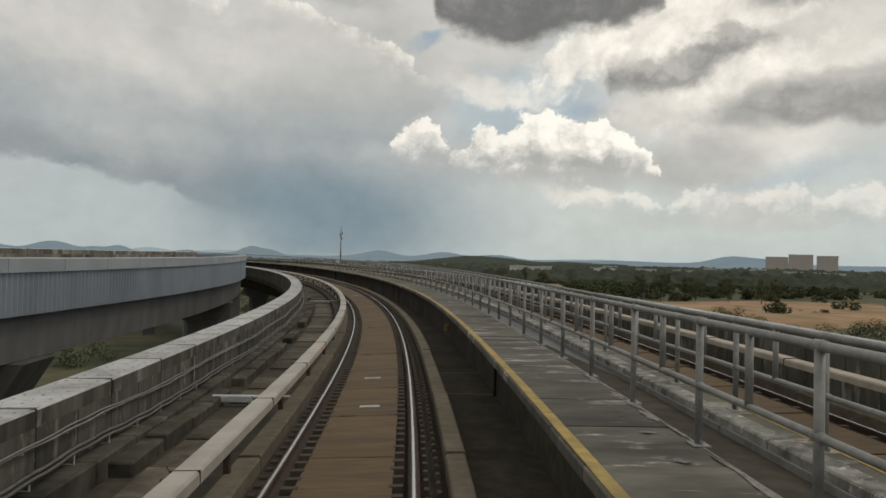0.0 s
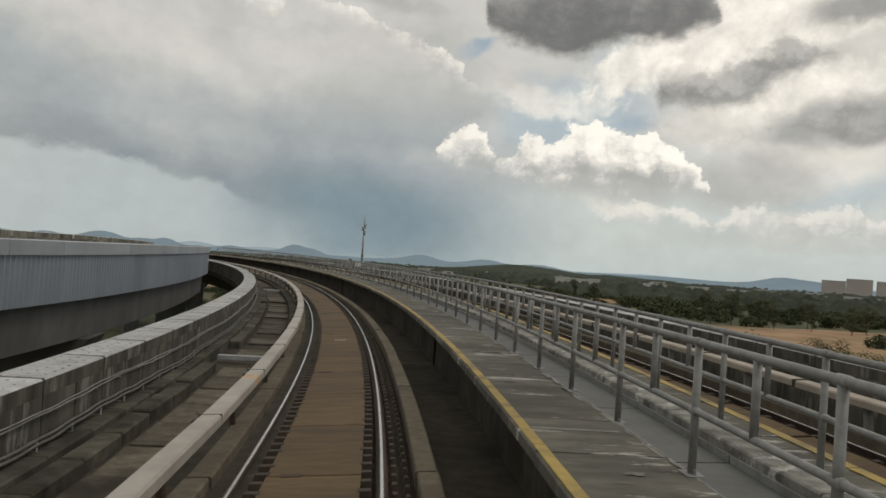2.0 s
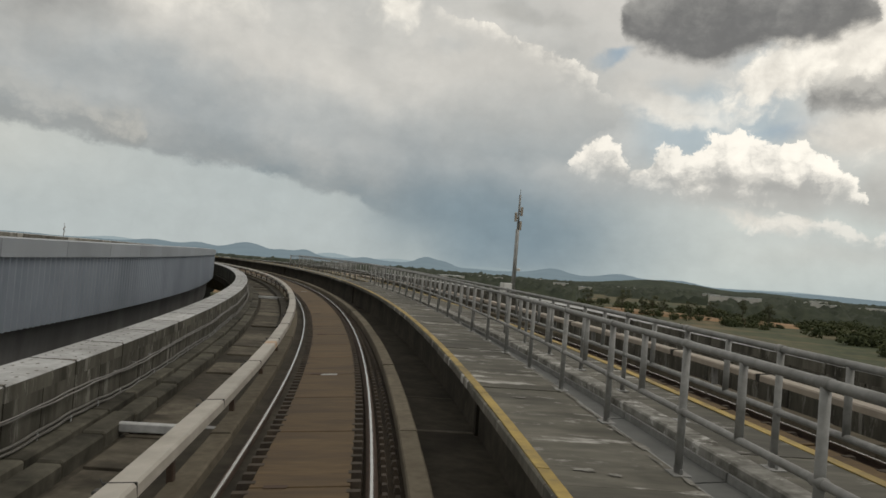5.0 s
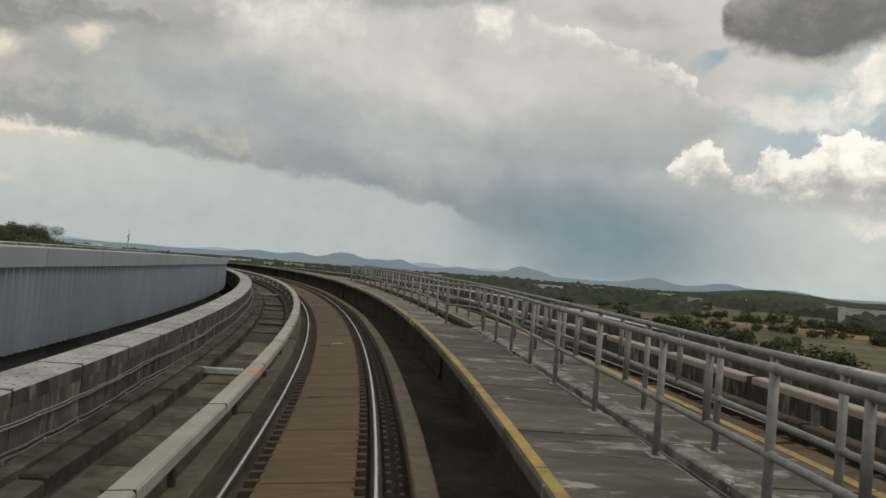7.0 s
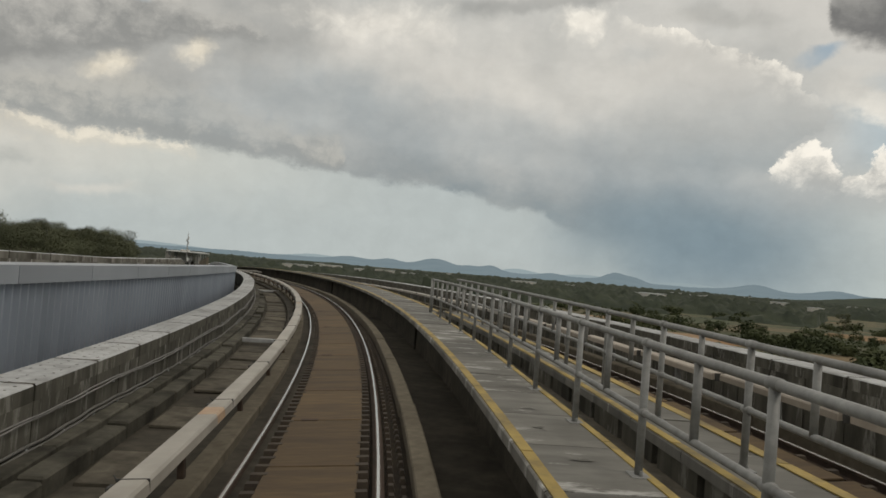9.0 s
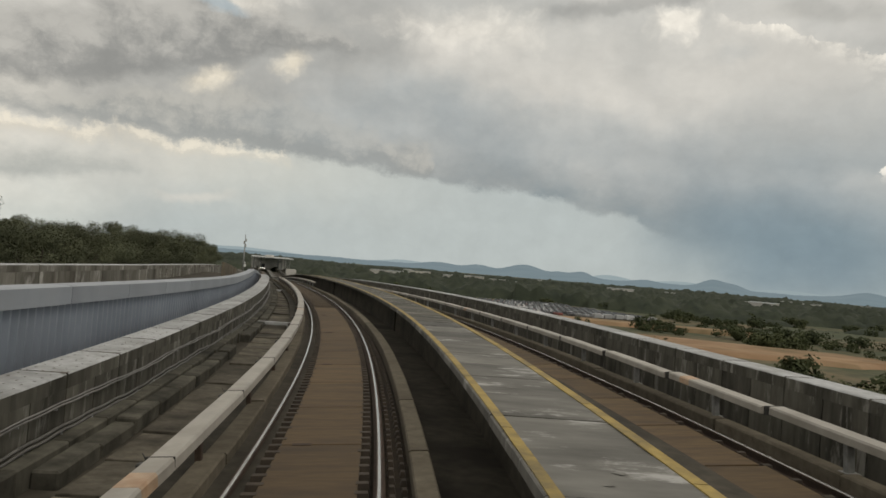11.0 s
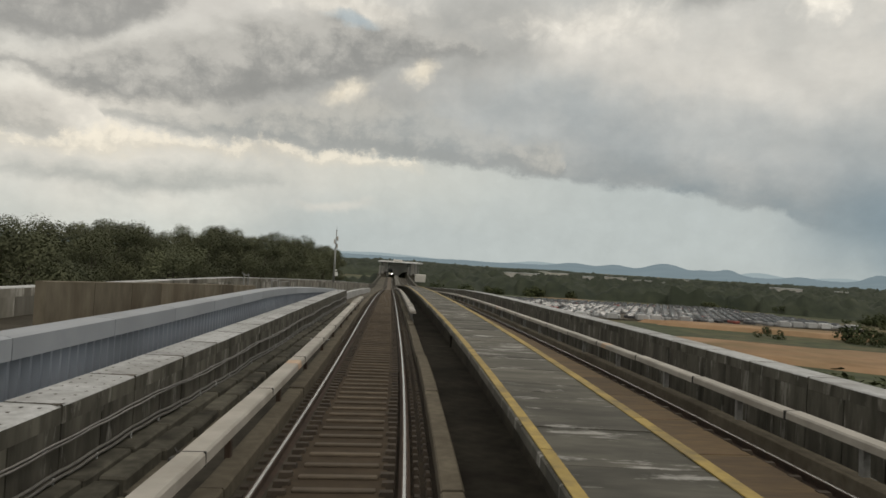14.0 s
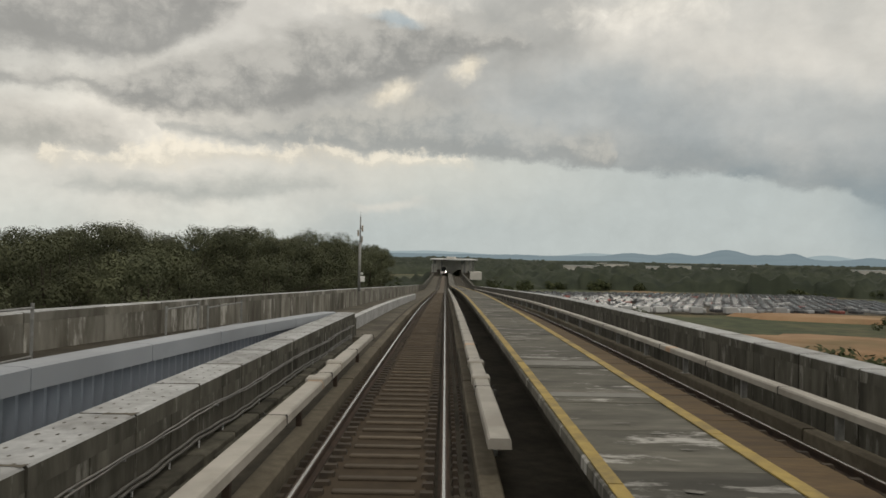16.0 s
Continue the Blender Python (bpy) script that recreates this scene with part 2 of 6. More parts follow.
lay(PEARL, 12.4, 15.2, 4.4, 2.2, 22, 1, amount=0.60, soft=0.80)
lay(PEARL, 22.9, 14.9, 9.8, 2.7, -2, 1, amount=0.60, soft=0.90)
lay(PEARL, 31.8, 16.9, 11.1, 2.2, 4, 1, amount=0.60, soft=0.80)
lay(PEARL, 8.7, 13.9, 5.3, 2.7, 20, 2, amount=0.45, soft=0.80)
lay(PEARL, 22.6, 13.0, 8.9, 2.7, 8, 1, amount=0.50, soft=0.90)
lay(STEEL, 2.6, 11.3, 4.0, 2.0, 18, 2, amount=0.43, soft=0.70)
lay(STEEL, 10.2, 7.7, 12.4, 2.7, 10, 1, amount=0.49, soft=0.80)
lay(STEEL, 33.0, 11.0, 14.2, 2.2, 6, 1, amount=0.46, soft=0.80)
lay(STEEL, 11.7, 9.9, 13.3, 2.4, 4, 1, amount=0.40, soft=0.80)
lay(STEEL, 28.0, 9.1, 11.6, 1.6, 8, 1, amount=0.40, soft=0.80)
lay(STEEL, 30.3, 10.5, 14.7, 2.4, 5, 1, amount=0.46, soft=0.80)
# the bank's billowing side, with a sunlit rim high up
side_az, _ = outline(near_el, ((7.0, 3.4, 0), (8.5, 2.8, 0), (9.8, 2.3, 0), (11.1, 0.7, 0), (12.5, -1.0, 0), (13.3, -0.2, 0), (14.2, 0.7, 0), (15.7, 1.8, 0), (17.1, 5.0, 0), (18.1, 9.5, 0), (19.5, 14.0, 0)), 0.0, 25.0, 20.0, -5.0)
inward = wmath("ADD", wmath("SUBTRACT", near_az, side_az), wmath("MULTIPLY", bulge, 1.1))
only_here = wmath("MULTIPLY", spread_out(near_el, 7.5, 9.5), wmath("SUBTRACT", 1.0, spread_out(near_az, 9.0, 16.0)))
body = wmix(spread_out(near_el, 8.0, 16.5), (0.36, 0.40, 0.415), (0.58, 0.575, 0.545))
sky = wmix(wmath("MULTIPLY", wmath("MULTIPLY", spread_out(inward, -0.12, 0.28), only_here), 0.92), sky, body)
rim = wmath("MULTIPLY", wmath("MULTIPLY", spread_out(inward, -0.15, 0.25), wmath("SUBTRACT", 1.0, spread_out(inward, 0.4, 4.5))), wmath("MULTIPLY", spread_out(near_el, 12.6, 16.0), only_here))
sky = wmix(wmath("MULTIPLY", rim, wmath("ADD", 0.32, wmath("ADD", wmath("MULTIPLY", bulge, 0.9), wisps), clamp=True)), sky, (0.98, 0.945, 0.86))
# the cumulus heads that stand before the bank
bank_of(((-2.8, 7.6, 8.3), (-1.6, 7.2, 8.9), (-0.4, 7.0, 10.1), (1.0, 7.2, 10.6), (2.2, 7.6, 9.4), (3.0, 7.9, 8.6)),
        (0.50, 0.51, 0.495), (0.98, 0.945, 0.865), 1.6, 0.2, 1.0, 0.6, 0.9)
# its dark foot and the rain below it
lay(DARK, 9.9, 3.9, 7.6, 2.2, 8, 1, amount=0.58, soft=0.80)
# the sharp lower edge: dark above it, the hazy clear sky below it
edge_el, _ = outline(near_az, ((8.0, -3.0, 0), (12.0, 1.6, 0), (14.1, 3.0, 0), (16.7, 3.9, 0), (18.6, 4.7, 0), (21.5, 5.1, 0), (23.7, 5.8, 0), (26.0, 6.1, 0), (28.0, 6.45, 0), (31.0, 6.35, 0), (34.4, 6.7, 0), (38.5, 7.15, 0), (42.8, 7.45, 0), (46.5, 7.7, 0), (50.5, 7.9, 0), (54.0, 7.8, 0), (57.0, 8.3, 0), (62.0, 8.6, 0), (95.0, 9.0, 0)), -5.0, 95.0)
over = wmath("ADD", wmath("SUBTRACT", near_el, edge_el), wmath("MULTIPLY", wisps, 0.9))
along = wmath("MULTIPLY", spread_out(near_az, 12.0, 19.0), wmath("SUBTRACT", 1.0, spread_out(near_az, 52.0, 62.0)))
shade_in = wmath("MULTIPLY", wmath("SUBTRACT", 1.0, spread_out(over, 0.3, 3.6)), wmath("ADD", 0.8, wmath("MULTIPLY", wisps, 1.2), clamp=True))
sky = wmix(wmath("MULTIPLY", wmath("MULTIPLY", shade_in, along), 0.9), sky, wmix(spread_out(near_az, 20.0, 45.0), (0.22, 0.272, 0.302), (0.265, 0.29, 0.30)))
under = wmix(wmath("MULTIPLY", spread_out(near_el, 1.5, 7.0), spread_out(near_az, 26.0, 55.0)), (0.475, 0.53, 0.535), (0.63, 0.645, 0.60))
sky = wmix(wmath("MULTIPLY", wmath("MULTIPLY", wmath("SUBTRACT", 1.0, spread_out(over, -0.45, 0.3)), along), 0.9), sky, under)
lay(RAIN, 5.9, 2.9, 8.4, 4.0, -2, 0, amount=0.92, soft=0.85)
lay(RAIN, 11.6, 4.4, 4.9, 2.7, 18, 0, amount=0.50, soft=0.90)
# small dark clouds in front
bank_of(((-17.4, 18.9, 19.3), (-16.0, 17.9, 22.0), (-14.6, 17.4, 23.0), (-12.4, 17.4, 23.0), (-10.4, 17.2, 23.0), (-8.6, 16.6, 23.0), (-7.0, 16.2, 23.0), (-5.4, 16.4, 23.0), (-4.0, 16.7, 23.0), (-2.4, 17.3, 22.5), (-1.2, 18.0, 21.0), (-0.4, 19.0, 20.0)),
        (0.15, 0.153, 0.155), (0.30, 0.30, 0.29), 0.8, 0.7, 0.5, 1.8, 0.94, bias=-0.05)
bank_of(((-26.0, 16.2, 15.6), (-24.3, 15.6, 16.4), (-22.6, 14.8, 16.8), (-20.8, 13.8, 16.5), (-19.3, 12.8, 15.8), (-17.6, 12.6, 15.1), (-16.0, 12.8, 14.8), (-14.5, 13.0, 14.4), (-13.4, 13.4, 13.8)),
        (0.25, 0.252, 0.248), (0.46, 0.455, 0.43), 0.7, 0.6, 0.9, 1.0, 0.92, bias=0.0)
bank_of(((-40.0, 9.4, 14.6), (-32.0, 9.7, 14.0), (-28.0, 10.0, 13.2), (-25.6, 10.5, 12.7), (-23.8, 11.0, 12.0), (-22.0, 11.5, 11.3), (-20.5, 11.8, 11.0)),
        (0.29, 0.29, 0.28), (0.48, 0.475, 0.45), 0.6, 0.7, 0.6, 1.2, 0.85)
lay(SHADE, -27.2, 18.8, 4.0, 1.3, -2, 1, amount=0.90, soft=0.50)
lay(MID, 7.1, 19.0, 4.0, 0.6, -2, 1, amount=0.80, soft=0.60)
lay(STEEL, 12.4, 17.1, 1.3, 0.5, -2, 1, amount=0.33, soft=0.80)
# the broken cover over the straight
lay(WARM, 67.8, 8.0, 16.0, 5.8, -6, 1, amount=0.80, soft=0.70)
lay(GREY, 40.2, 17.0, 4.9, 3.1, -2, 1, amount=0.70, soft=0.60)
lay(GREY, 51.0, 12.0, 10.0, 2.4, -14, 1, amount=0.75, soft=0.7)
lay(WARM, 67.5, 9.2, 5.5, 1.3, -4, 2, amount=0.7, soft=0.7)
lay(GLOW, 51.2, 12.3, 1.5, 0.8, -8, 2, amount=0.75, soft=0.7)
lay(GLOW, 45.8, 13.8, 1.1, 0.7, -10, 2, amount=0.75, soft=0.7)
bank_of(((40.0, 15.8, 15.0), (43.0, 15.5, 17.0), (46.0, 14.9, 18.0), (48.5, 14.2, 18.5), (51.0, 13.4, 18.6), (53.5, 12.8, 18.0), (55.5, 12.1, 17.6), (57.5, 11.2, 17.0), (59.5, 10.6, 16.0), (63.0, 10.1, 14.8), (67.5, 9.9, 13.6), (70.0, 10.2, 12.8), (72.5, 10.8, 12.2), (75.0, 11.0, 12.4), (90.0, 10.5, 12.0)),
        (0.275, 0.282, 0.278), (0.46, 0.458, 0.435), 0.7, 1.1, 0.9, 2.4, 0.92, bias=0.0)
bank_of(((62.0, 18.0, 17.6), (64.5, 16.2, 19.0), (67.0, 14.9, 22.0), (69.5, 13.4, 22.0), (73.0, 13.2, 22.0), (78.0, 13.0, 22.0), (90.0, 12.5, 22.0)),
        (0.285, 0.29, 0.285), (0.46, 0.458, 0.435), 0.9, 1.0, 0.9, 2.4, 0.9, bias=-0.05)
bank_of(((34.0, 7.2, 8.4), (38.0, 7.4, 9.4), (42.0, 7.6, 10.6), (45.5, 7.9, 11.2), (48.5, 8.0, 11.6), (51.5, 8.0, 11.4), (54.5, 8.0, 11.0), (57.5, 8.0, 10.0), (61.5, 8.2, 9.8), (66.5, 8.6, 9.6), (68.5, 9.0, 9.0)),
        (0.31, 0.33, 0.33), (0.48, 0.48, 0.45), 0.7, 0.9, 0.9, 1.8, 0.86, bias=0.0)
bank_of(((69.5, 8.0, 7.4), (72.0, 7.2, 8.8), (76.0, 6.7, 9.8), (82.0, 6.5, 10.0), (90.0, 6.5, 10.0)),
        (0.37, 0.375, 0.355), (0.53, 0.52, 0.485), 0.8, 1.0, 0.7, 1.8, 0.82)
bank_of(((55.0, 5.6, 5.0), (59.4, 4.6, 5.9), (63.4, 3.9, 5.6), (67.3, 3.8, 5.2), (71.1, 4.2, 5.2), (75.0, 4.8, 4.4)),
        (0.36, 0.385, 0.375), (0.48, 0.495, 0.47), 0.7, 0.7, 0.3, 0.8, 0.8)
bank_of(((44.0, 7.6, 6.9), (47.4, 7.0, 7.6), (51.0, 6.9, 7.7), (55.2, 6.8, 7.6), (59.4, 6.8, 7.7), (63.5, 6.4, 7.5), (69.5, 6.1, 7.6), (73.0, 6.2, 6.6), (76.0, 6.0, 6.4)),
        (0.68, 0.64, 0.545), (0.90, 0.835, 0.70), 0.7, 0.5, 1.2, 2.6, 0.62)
lay(GREY, 17.7, 20.4, 8.4, 0.6, -4, 1, amount=0.80, soft=0.60)
lay(GREY, 24.6, 19.4, 1.8, 0.7, -4, 1, amount=0.60, soft=0.70)
lay(STEEL, 42.7, 9.6, 6.2, 1.3, 4, 1, amount=0.40, soft=0.70)
lay(STEEL, 35.3, 12.1, 6.7, 1.8, 2, 2, amount=0.33, soft=0.80)
lay(WHITE, 51.6, 18.5, 4.9, 0.8, -2, 2, amount=0.50, soft=0.85)
lay(PEARL, 32.6, 17.3, 4.0, 1.8, -2, 2, amount=0.60, soft=0.80)
lay(BLUE, 51.1, 17.6, 1.8, 0.4, -2, 1, amount=0.70, soft=0.60)
lay(WHITE, 32.8, 18.2, 4.9, 1.2, -4, 2, amount=0.40, soft=0.95)
lay(WHITE, 16.7, 18.7, 1.4, 0.8, -4, 2, amount=0.70, soft=0.60)
lay(WARM, 51.8, 3.6, 2.7, 0.4, -2, 1, amount=0.50, soft=0.80)
# a last fine unevenness in all the clouds
grain_n = WN.new("ShaderNodeVectorMath")
grain_n.operation = "SCALE"
WL.new(sky, grain_n.inputs[0])
WL.new(wmath("ADD", 1.0, wmath("ADD", wmath("MULTIPLY", wisps, 0.2), wmath("MULTIPLY", wmath("SUBTRACT", bulge, 0.25), 0.06))), grain_n.inputs[3])
sky = grain_n.outputs[0]
# below the horizon the sky's light fades to the haze over the land
low = wmath("MULTIPLY", wmath("SUBTRACT", 0.0, el), 0.25, clamp=True)
sky = wmix(low, sky, (0.22, 0.25, 0.24))
back = WN.new("ShaderNodeBackground")
back.inputs["Strength"].default_value = 1.0
WL.new(sky, back.inputs["Color"])
wout = WN.new("ShaderNodeOutputWorld")
WL.new(back.outputs[0], wout.inputs[0])

sun_data = bpy.data.lights.new("sun", "SUN")
sun_data.energy, sun_data.angle, sun_data.color = 0.6, radians(14), (1.0, 0.95, 0.86)
sun = new("sun", sun_data)
_a, _e = radians(SUN_AZ), radians(SUN_EL)
sun.matrix_world = look(Vector((-math.sin(_a) * math.cos(_e), math.cos(_a) * math.cos(_e), math.sin(_e))) * 60, (0, 0, 0))


# ---- materials ----
def material(name, dark, light, rough=0.8, metal=0.0, grain=6.0, stain=0.7, bump=0.2, spread=0.08, stretch=(1, 1, 1), stain_dark=None, stain_amount=0.5, flake=0.0, along=None):
    """Two tones mixed by grain and by larger stains, with a fine relief; each piece differs a little."""
    mat = bpy.data.materials.new(name)
    mat.use_nodes = True
    N, K = mat.node_tree.nodes, mat.node_tree.links
    b = N["Principled BSDF"]
    b.inputs["Roughness"].default_value, b.inputs["Metallic"].default_value = rough, metal
    if rough >= 0.9:
        b.inputs["Specular IOR Level"].default_value = 0.15
    tex = N.new("ShaderNodeTexCoord")
    mp = N.new("ShaderNodeMapping")
    mp.inputs["Scale"].default_value = stretch
    if along:
        uv = N.new("ShaderNodeUVMap")
        uv.uv_map = along
        K.new(uv.outputs[0], mp.inputs[0])
    else:
        K.new(tex.outputs["Object"], mp.inputs[0])
    info = N.new("ShaderNodeObjectInfo")
    off = N.new("ShaderNodeVectorMath")
    off.operation = "ADD"
    sh = N.new("ShaderNodeVectorMath")
    sh.operation = "SCALE"
    sh.inputs[0].default_value = (37.0, 53.0, 71.0)
    K.new(info.outputs["Random"], sh.inputs[3])
    K.new(mp.outputs[0], off.inputs[0])
    K.new(sh.outputs[0], off.inputs[1])

    def noise_at(scale, detail, rgh=0.6):
        n = N.new("ShaderNodeTexNoise")
        n.inputs["Scale"].default_value, n.inputs["Detail"].default_value, n.inputs["Roughness"].default_value = scale, detail, rgh
        K.new(off.outputs[0], n.inputs["Vector"])
        return n.outputs["Fac"]

    def ramp(v, lo, hi):
        r = N.new("ShaderNodeMapRange")
        r.inputs["From Min"].default_value, r.inputs["From Max"].default_value = lo, hi
        K.new(v, r.inputs["Value"])
        return r.outputs["Result"]

    def mix(f, a, c):
        m = N.new("ShaderNodeMix")
        m.data_type = "RGBA"
        for sock, v in ((m.inputs[0], f), (m.inputs[6], a), (m.inputs[7], c)):
            if isinstance(v, tuple):
                sock.default_value = (*v, 1)
            elif isinstance(v, (int, float)):
                sock.default_value = v
            else:
                K.new(v, sock)
        return m.outputs[2]

    g1, g2 = noise_at(grain, 6), noise_at(stain, 5)
    col = mix(ramp(g1, 0.3, 0.7), dark, light)
    sd = stain_dark or tuple(0.55 * v for v in dark)
    f = N.new("ShaderNodeMath")
    f.operation = "MULTIPLY"
    K.new(ramp(g2, 0.45, 0.68), f.inputs[0])
    f.inputs[1].default_value = stain_amount
    col = mix(f.outputs[0], col, sd)
    if flake:
        col = mix(ramp(noise_at(stain * 1.7, 8, 0.72), 0.555, 0.63), col, tuple(min(1.0, v + flake) for v in light))
    hsv = N.new("ShaderNodeHueSaturation")
    val = N.new("ShaderNodeMapRange")
    val.inputs["To Min"].default_value, val.inputs["To Max"].default_value = 1 - spread, 1 + spread
    K.new(info.outputs["Random"], val.inputs["Value"])
    K.new(val.outputs[0], hsv.inputs["Value"])
    K.new(col, hsv.inputs["Color"])
    K.new(hsv.outputs[0], b.inputs["Base Color"])
    rr = N.new("ShaderNodeMapRange")
    rr.inputs["To Min"].default_value, rr.inputs["To Max"].default_value = max(0.05, rough - 0.12), min(1, rough + 0.1)
    K.new(g1, rr.inputs["Value"])
    K.new(rr.outputs[0], b.inputs["Roughness"])
    if bump:
        bn = N.new("ShaderNodeBump")
        bn.inputs["Strength"].default_value, bn.inputs["Distance"].default_value = bump, 0.02
        K.new(g1, bn.inputs["Height"])
        K.new(bn.outputs[0], b.inputs["Normal"])
    return mat


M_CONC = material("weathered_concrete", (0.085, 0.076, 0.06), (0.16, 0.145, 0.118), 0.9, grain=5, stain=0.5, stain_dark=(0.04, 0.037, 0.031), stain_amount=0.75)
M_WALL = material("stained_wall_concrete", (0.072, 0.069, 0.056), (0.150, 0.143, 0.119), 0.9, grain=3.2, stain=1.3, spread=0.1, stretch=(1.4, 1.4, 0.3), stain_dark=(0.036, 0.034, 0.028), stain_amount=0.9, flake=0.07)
M_OUTER = material("pale_outer_concrete", (0.135, 0.128, 0.106), (0.30, 0.288, 0.252), 0.9, grain=1.8, stain=0.7, spread=0.22, stretch=(1, 1, 0.3), stain_dark=(0.066, 0.058, 0.044), stain_amount=0.9, flake=0.12)
M_LIME = material("white_lime_stain", (0.17, 0.165, 0.148), (0.34, 0.335, 0.31), 0.9, grain=12, stain=4, stain_dark=(0.09, 0.086, 0.074), stain_amount=0.9)
M_KERB = material("lime_stained_kerb_concrete", (0.15, 0.148, 0.13), (0.36, 0.355, 0.33), 0.9, grain=5, stain=2.6, stain_dark=(0.075, 0.07, 0.058), stain_amount=0.9, flake=0.12)
M_COVER_SLAB = material("pale_cover_slab", (0.15, 0.147, 0.13), (0.215, 0.21, 0.19), 0.85, grain=5, stain=1.2, stain_dark=(0.09, 0.086, 0.074), stain_amount=0.6, spread=0.15)
M_TAN = material("tan_wall_concrete", (0.135, 0.115, 0.084), (0.215, 0.188, 0.142), 0.9, grain=4, stain=0.9, stretch=(1, 1, 0.4), stain_dark=(0.10, 0.08, 0.055), stain_amount=0.8, spread=0.2)
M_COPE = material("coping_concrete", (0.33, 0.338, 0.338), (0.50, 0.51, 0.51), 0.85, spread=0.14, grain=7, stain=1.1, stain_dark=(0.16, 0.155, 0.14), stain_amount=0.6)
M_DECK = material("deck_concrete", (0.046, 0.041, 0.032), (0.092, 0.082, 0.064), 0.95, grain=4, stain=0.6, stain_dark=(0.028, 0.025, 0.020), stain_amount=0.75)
M_GAP_DARK = material("painted_gap_dark", (0.024, 0.021, 0.016), (0.050, 0.043, 0.033), 0.97, grain=5, stain=0.5)
M_LEDGE = material("mossy_ledge_concrete", (0.056, 0.053, 0.042), (0.120, 0.113, 0.091), 0.95, grain=4, stain=1.1, stain_dark=(0.018, 0.017, 0.013), stain_amount=0.8, spread=0.25)
M_DSLAB = material("deck_slab_concrete", (0.074, 0.066, 0.051), (0.150, 0.134, 0.104), 0.9, grain=5, stain=1.0, stain_dark=(0.03, 0.026, 0.02), stain_amount=0.85, spread=0.3)
M_PLINTH = material("plinth_concrete", (0.100, 0.086, 0.063), (0.165, 0.145, 0.110), 0.9, grain=6, stain=0.8, stain_dark=(0.062, 0.052, 0.038), spread=0.14)
M_SLAB = material("walkway_concrete", (0.064, 0.060, 0.046), (0.137, 0.130, 0.106), 0.85, grain=4.5, stain=1.1, stain_dark=(0.036, 0.034, 0.026), stain_amount=0.85, spread=0.24, flake=0.2, along="UVMap", stretch=(0.5, 1.3, 1))
M_SLAB_PALE = material("cleaner_walkway_concrete", (0.115, 0.110, 0.096), (0.205, 0.20, 0.178), 0.8, grain=3.0, stain=0.7, stain_dark=(0.055, 0.052, 0.044), stain_amount=0.85, spread=0.24, flake=0.2, along="UVMap", stretch=(0.5, 1.3, 1))
M_YELLOW = material("worn_yellow_paint", (0.29, 0.205, 0.05), (0.42, 0.305, 0.085), 0.7, grain=8, stain=2.2, stain_dark=(0.11, 0.088, 0.045), stain_amount=0.75)
M_STEEL = material("polished_rail_head", (0.55, 0.55, 0.53), (0.70, 0.70, 0.68), 0.22, 0.9, grain=20, bump=0.03, stain_amount=0.1)
M_RUST = material("rusty_steel", (0.045, 0.03, 0.022), (0.09, 0.06, 0.042), 0.85, 0.2, grain=9, stain=2)
M_CLIP = material("oily_clip_steel", (0.040, 0.030, 0.021), (0.074, 0.057, 0.040), 0.85, 0.1, grain=9, stain=1.5, stain_dark=(0.02, 0.016, 0.012), stain_amount=0.7)
M_PLATE = material("brown_reaction_plate", (0.073, 0.045, 0.019), (0.130, 0.087, 0.042), 0.85, 0.0, grain=7, stain=1.6, stretch=(0.35, 1.6, 1), stain_dark=(0.046, 0.031, 0.018), stain_amount=0.75, spread=0.16)
# paler than the bed below, which paints in the light on the slat tops
M_SLAT = material("brown_slat", (0.074, 0.056, 0.037), (0.125, 0.098, 0.068), 0.8, 0.1, grain=6, stain=2, stain_dark=(0.06, 0.045, 0.03), spread=0.22)
M_SLAT_BED = material("brown_slat_bed", (0.044, 0.033, 0.022), (0.076, 0.058, 0.040), 0.9, 0.0, grain=4, stain=0.7, stain_dark=(0.03, 0.022, 0.015))
M_BED = material("oily_track_bed", (0.018, 0.014, 0.010), (0.040, 0.031, 0.021), 0.95, grain=7, stain=0.8, stain_dark=(0.013, 0.010, 0.008), stain_amount=0.7)
M_COVER = material("white_cover_plastic", (0.32, 0.30, 0.262), (0.42, 0.395, 0.35), 0.55, grain=3, stain=1.1, stain_dark=(0.22, 0.20, 0.165), stain_amount=0.65, bump=0.05)
M_COVER2 = material("dusty_cover_plastic", (0.30, 0.26, 0.21), (0.40, 0.35, 0.29), 0.6, grain=3, stain=1.1, stain_amount=0.4, bump=0.05)
M_RUSTY_COVER = material("rust_stained_cover", (0.42, 0.26, 0.15), (0.55, 0.42, 0.30), 0.6, grain=6, stain=2, bump=0.05)
M_GALV = material("galvanised_steel", (0.205, 0.207, 0.20), (0.315, 0.318, 0.308), 0.6, 0.25, grain=14, stain=3, stain_dark=(0.12, 0.12, 0.11), stain_amount=0.55, bump=0.05)
M_CABLE = material("grey_cable", (0.16, 0.155, 0.145), (0.26, 0.25, 0.235), 0.6, grain=10, stain=3, bump=0.05)
M_CABLE_DARK = material("dark_grey_cable", (0.075, 0.072, 0.064), (0.14, 0.135, 0.12), 0.6, grain=10, stain=3, bump=0.05)
M_DARK = material("dark_cable", (0.03, 0.03, 0.028), (0.06, 0.058, 0.052), 0.7, grain=10, stain=3, bump=0.05)
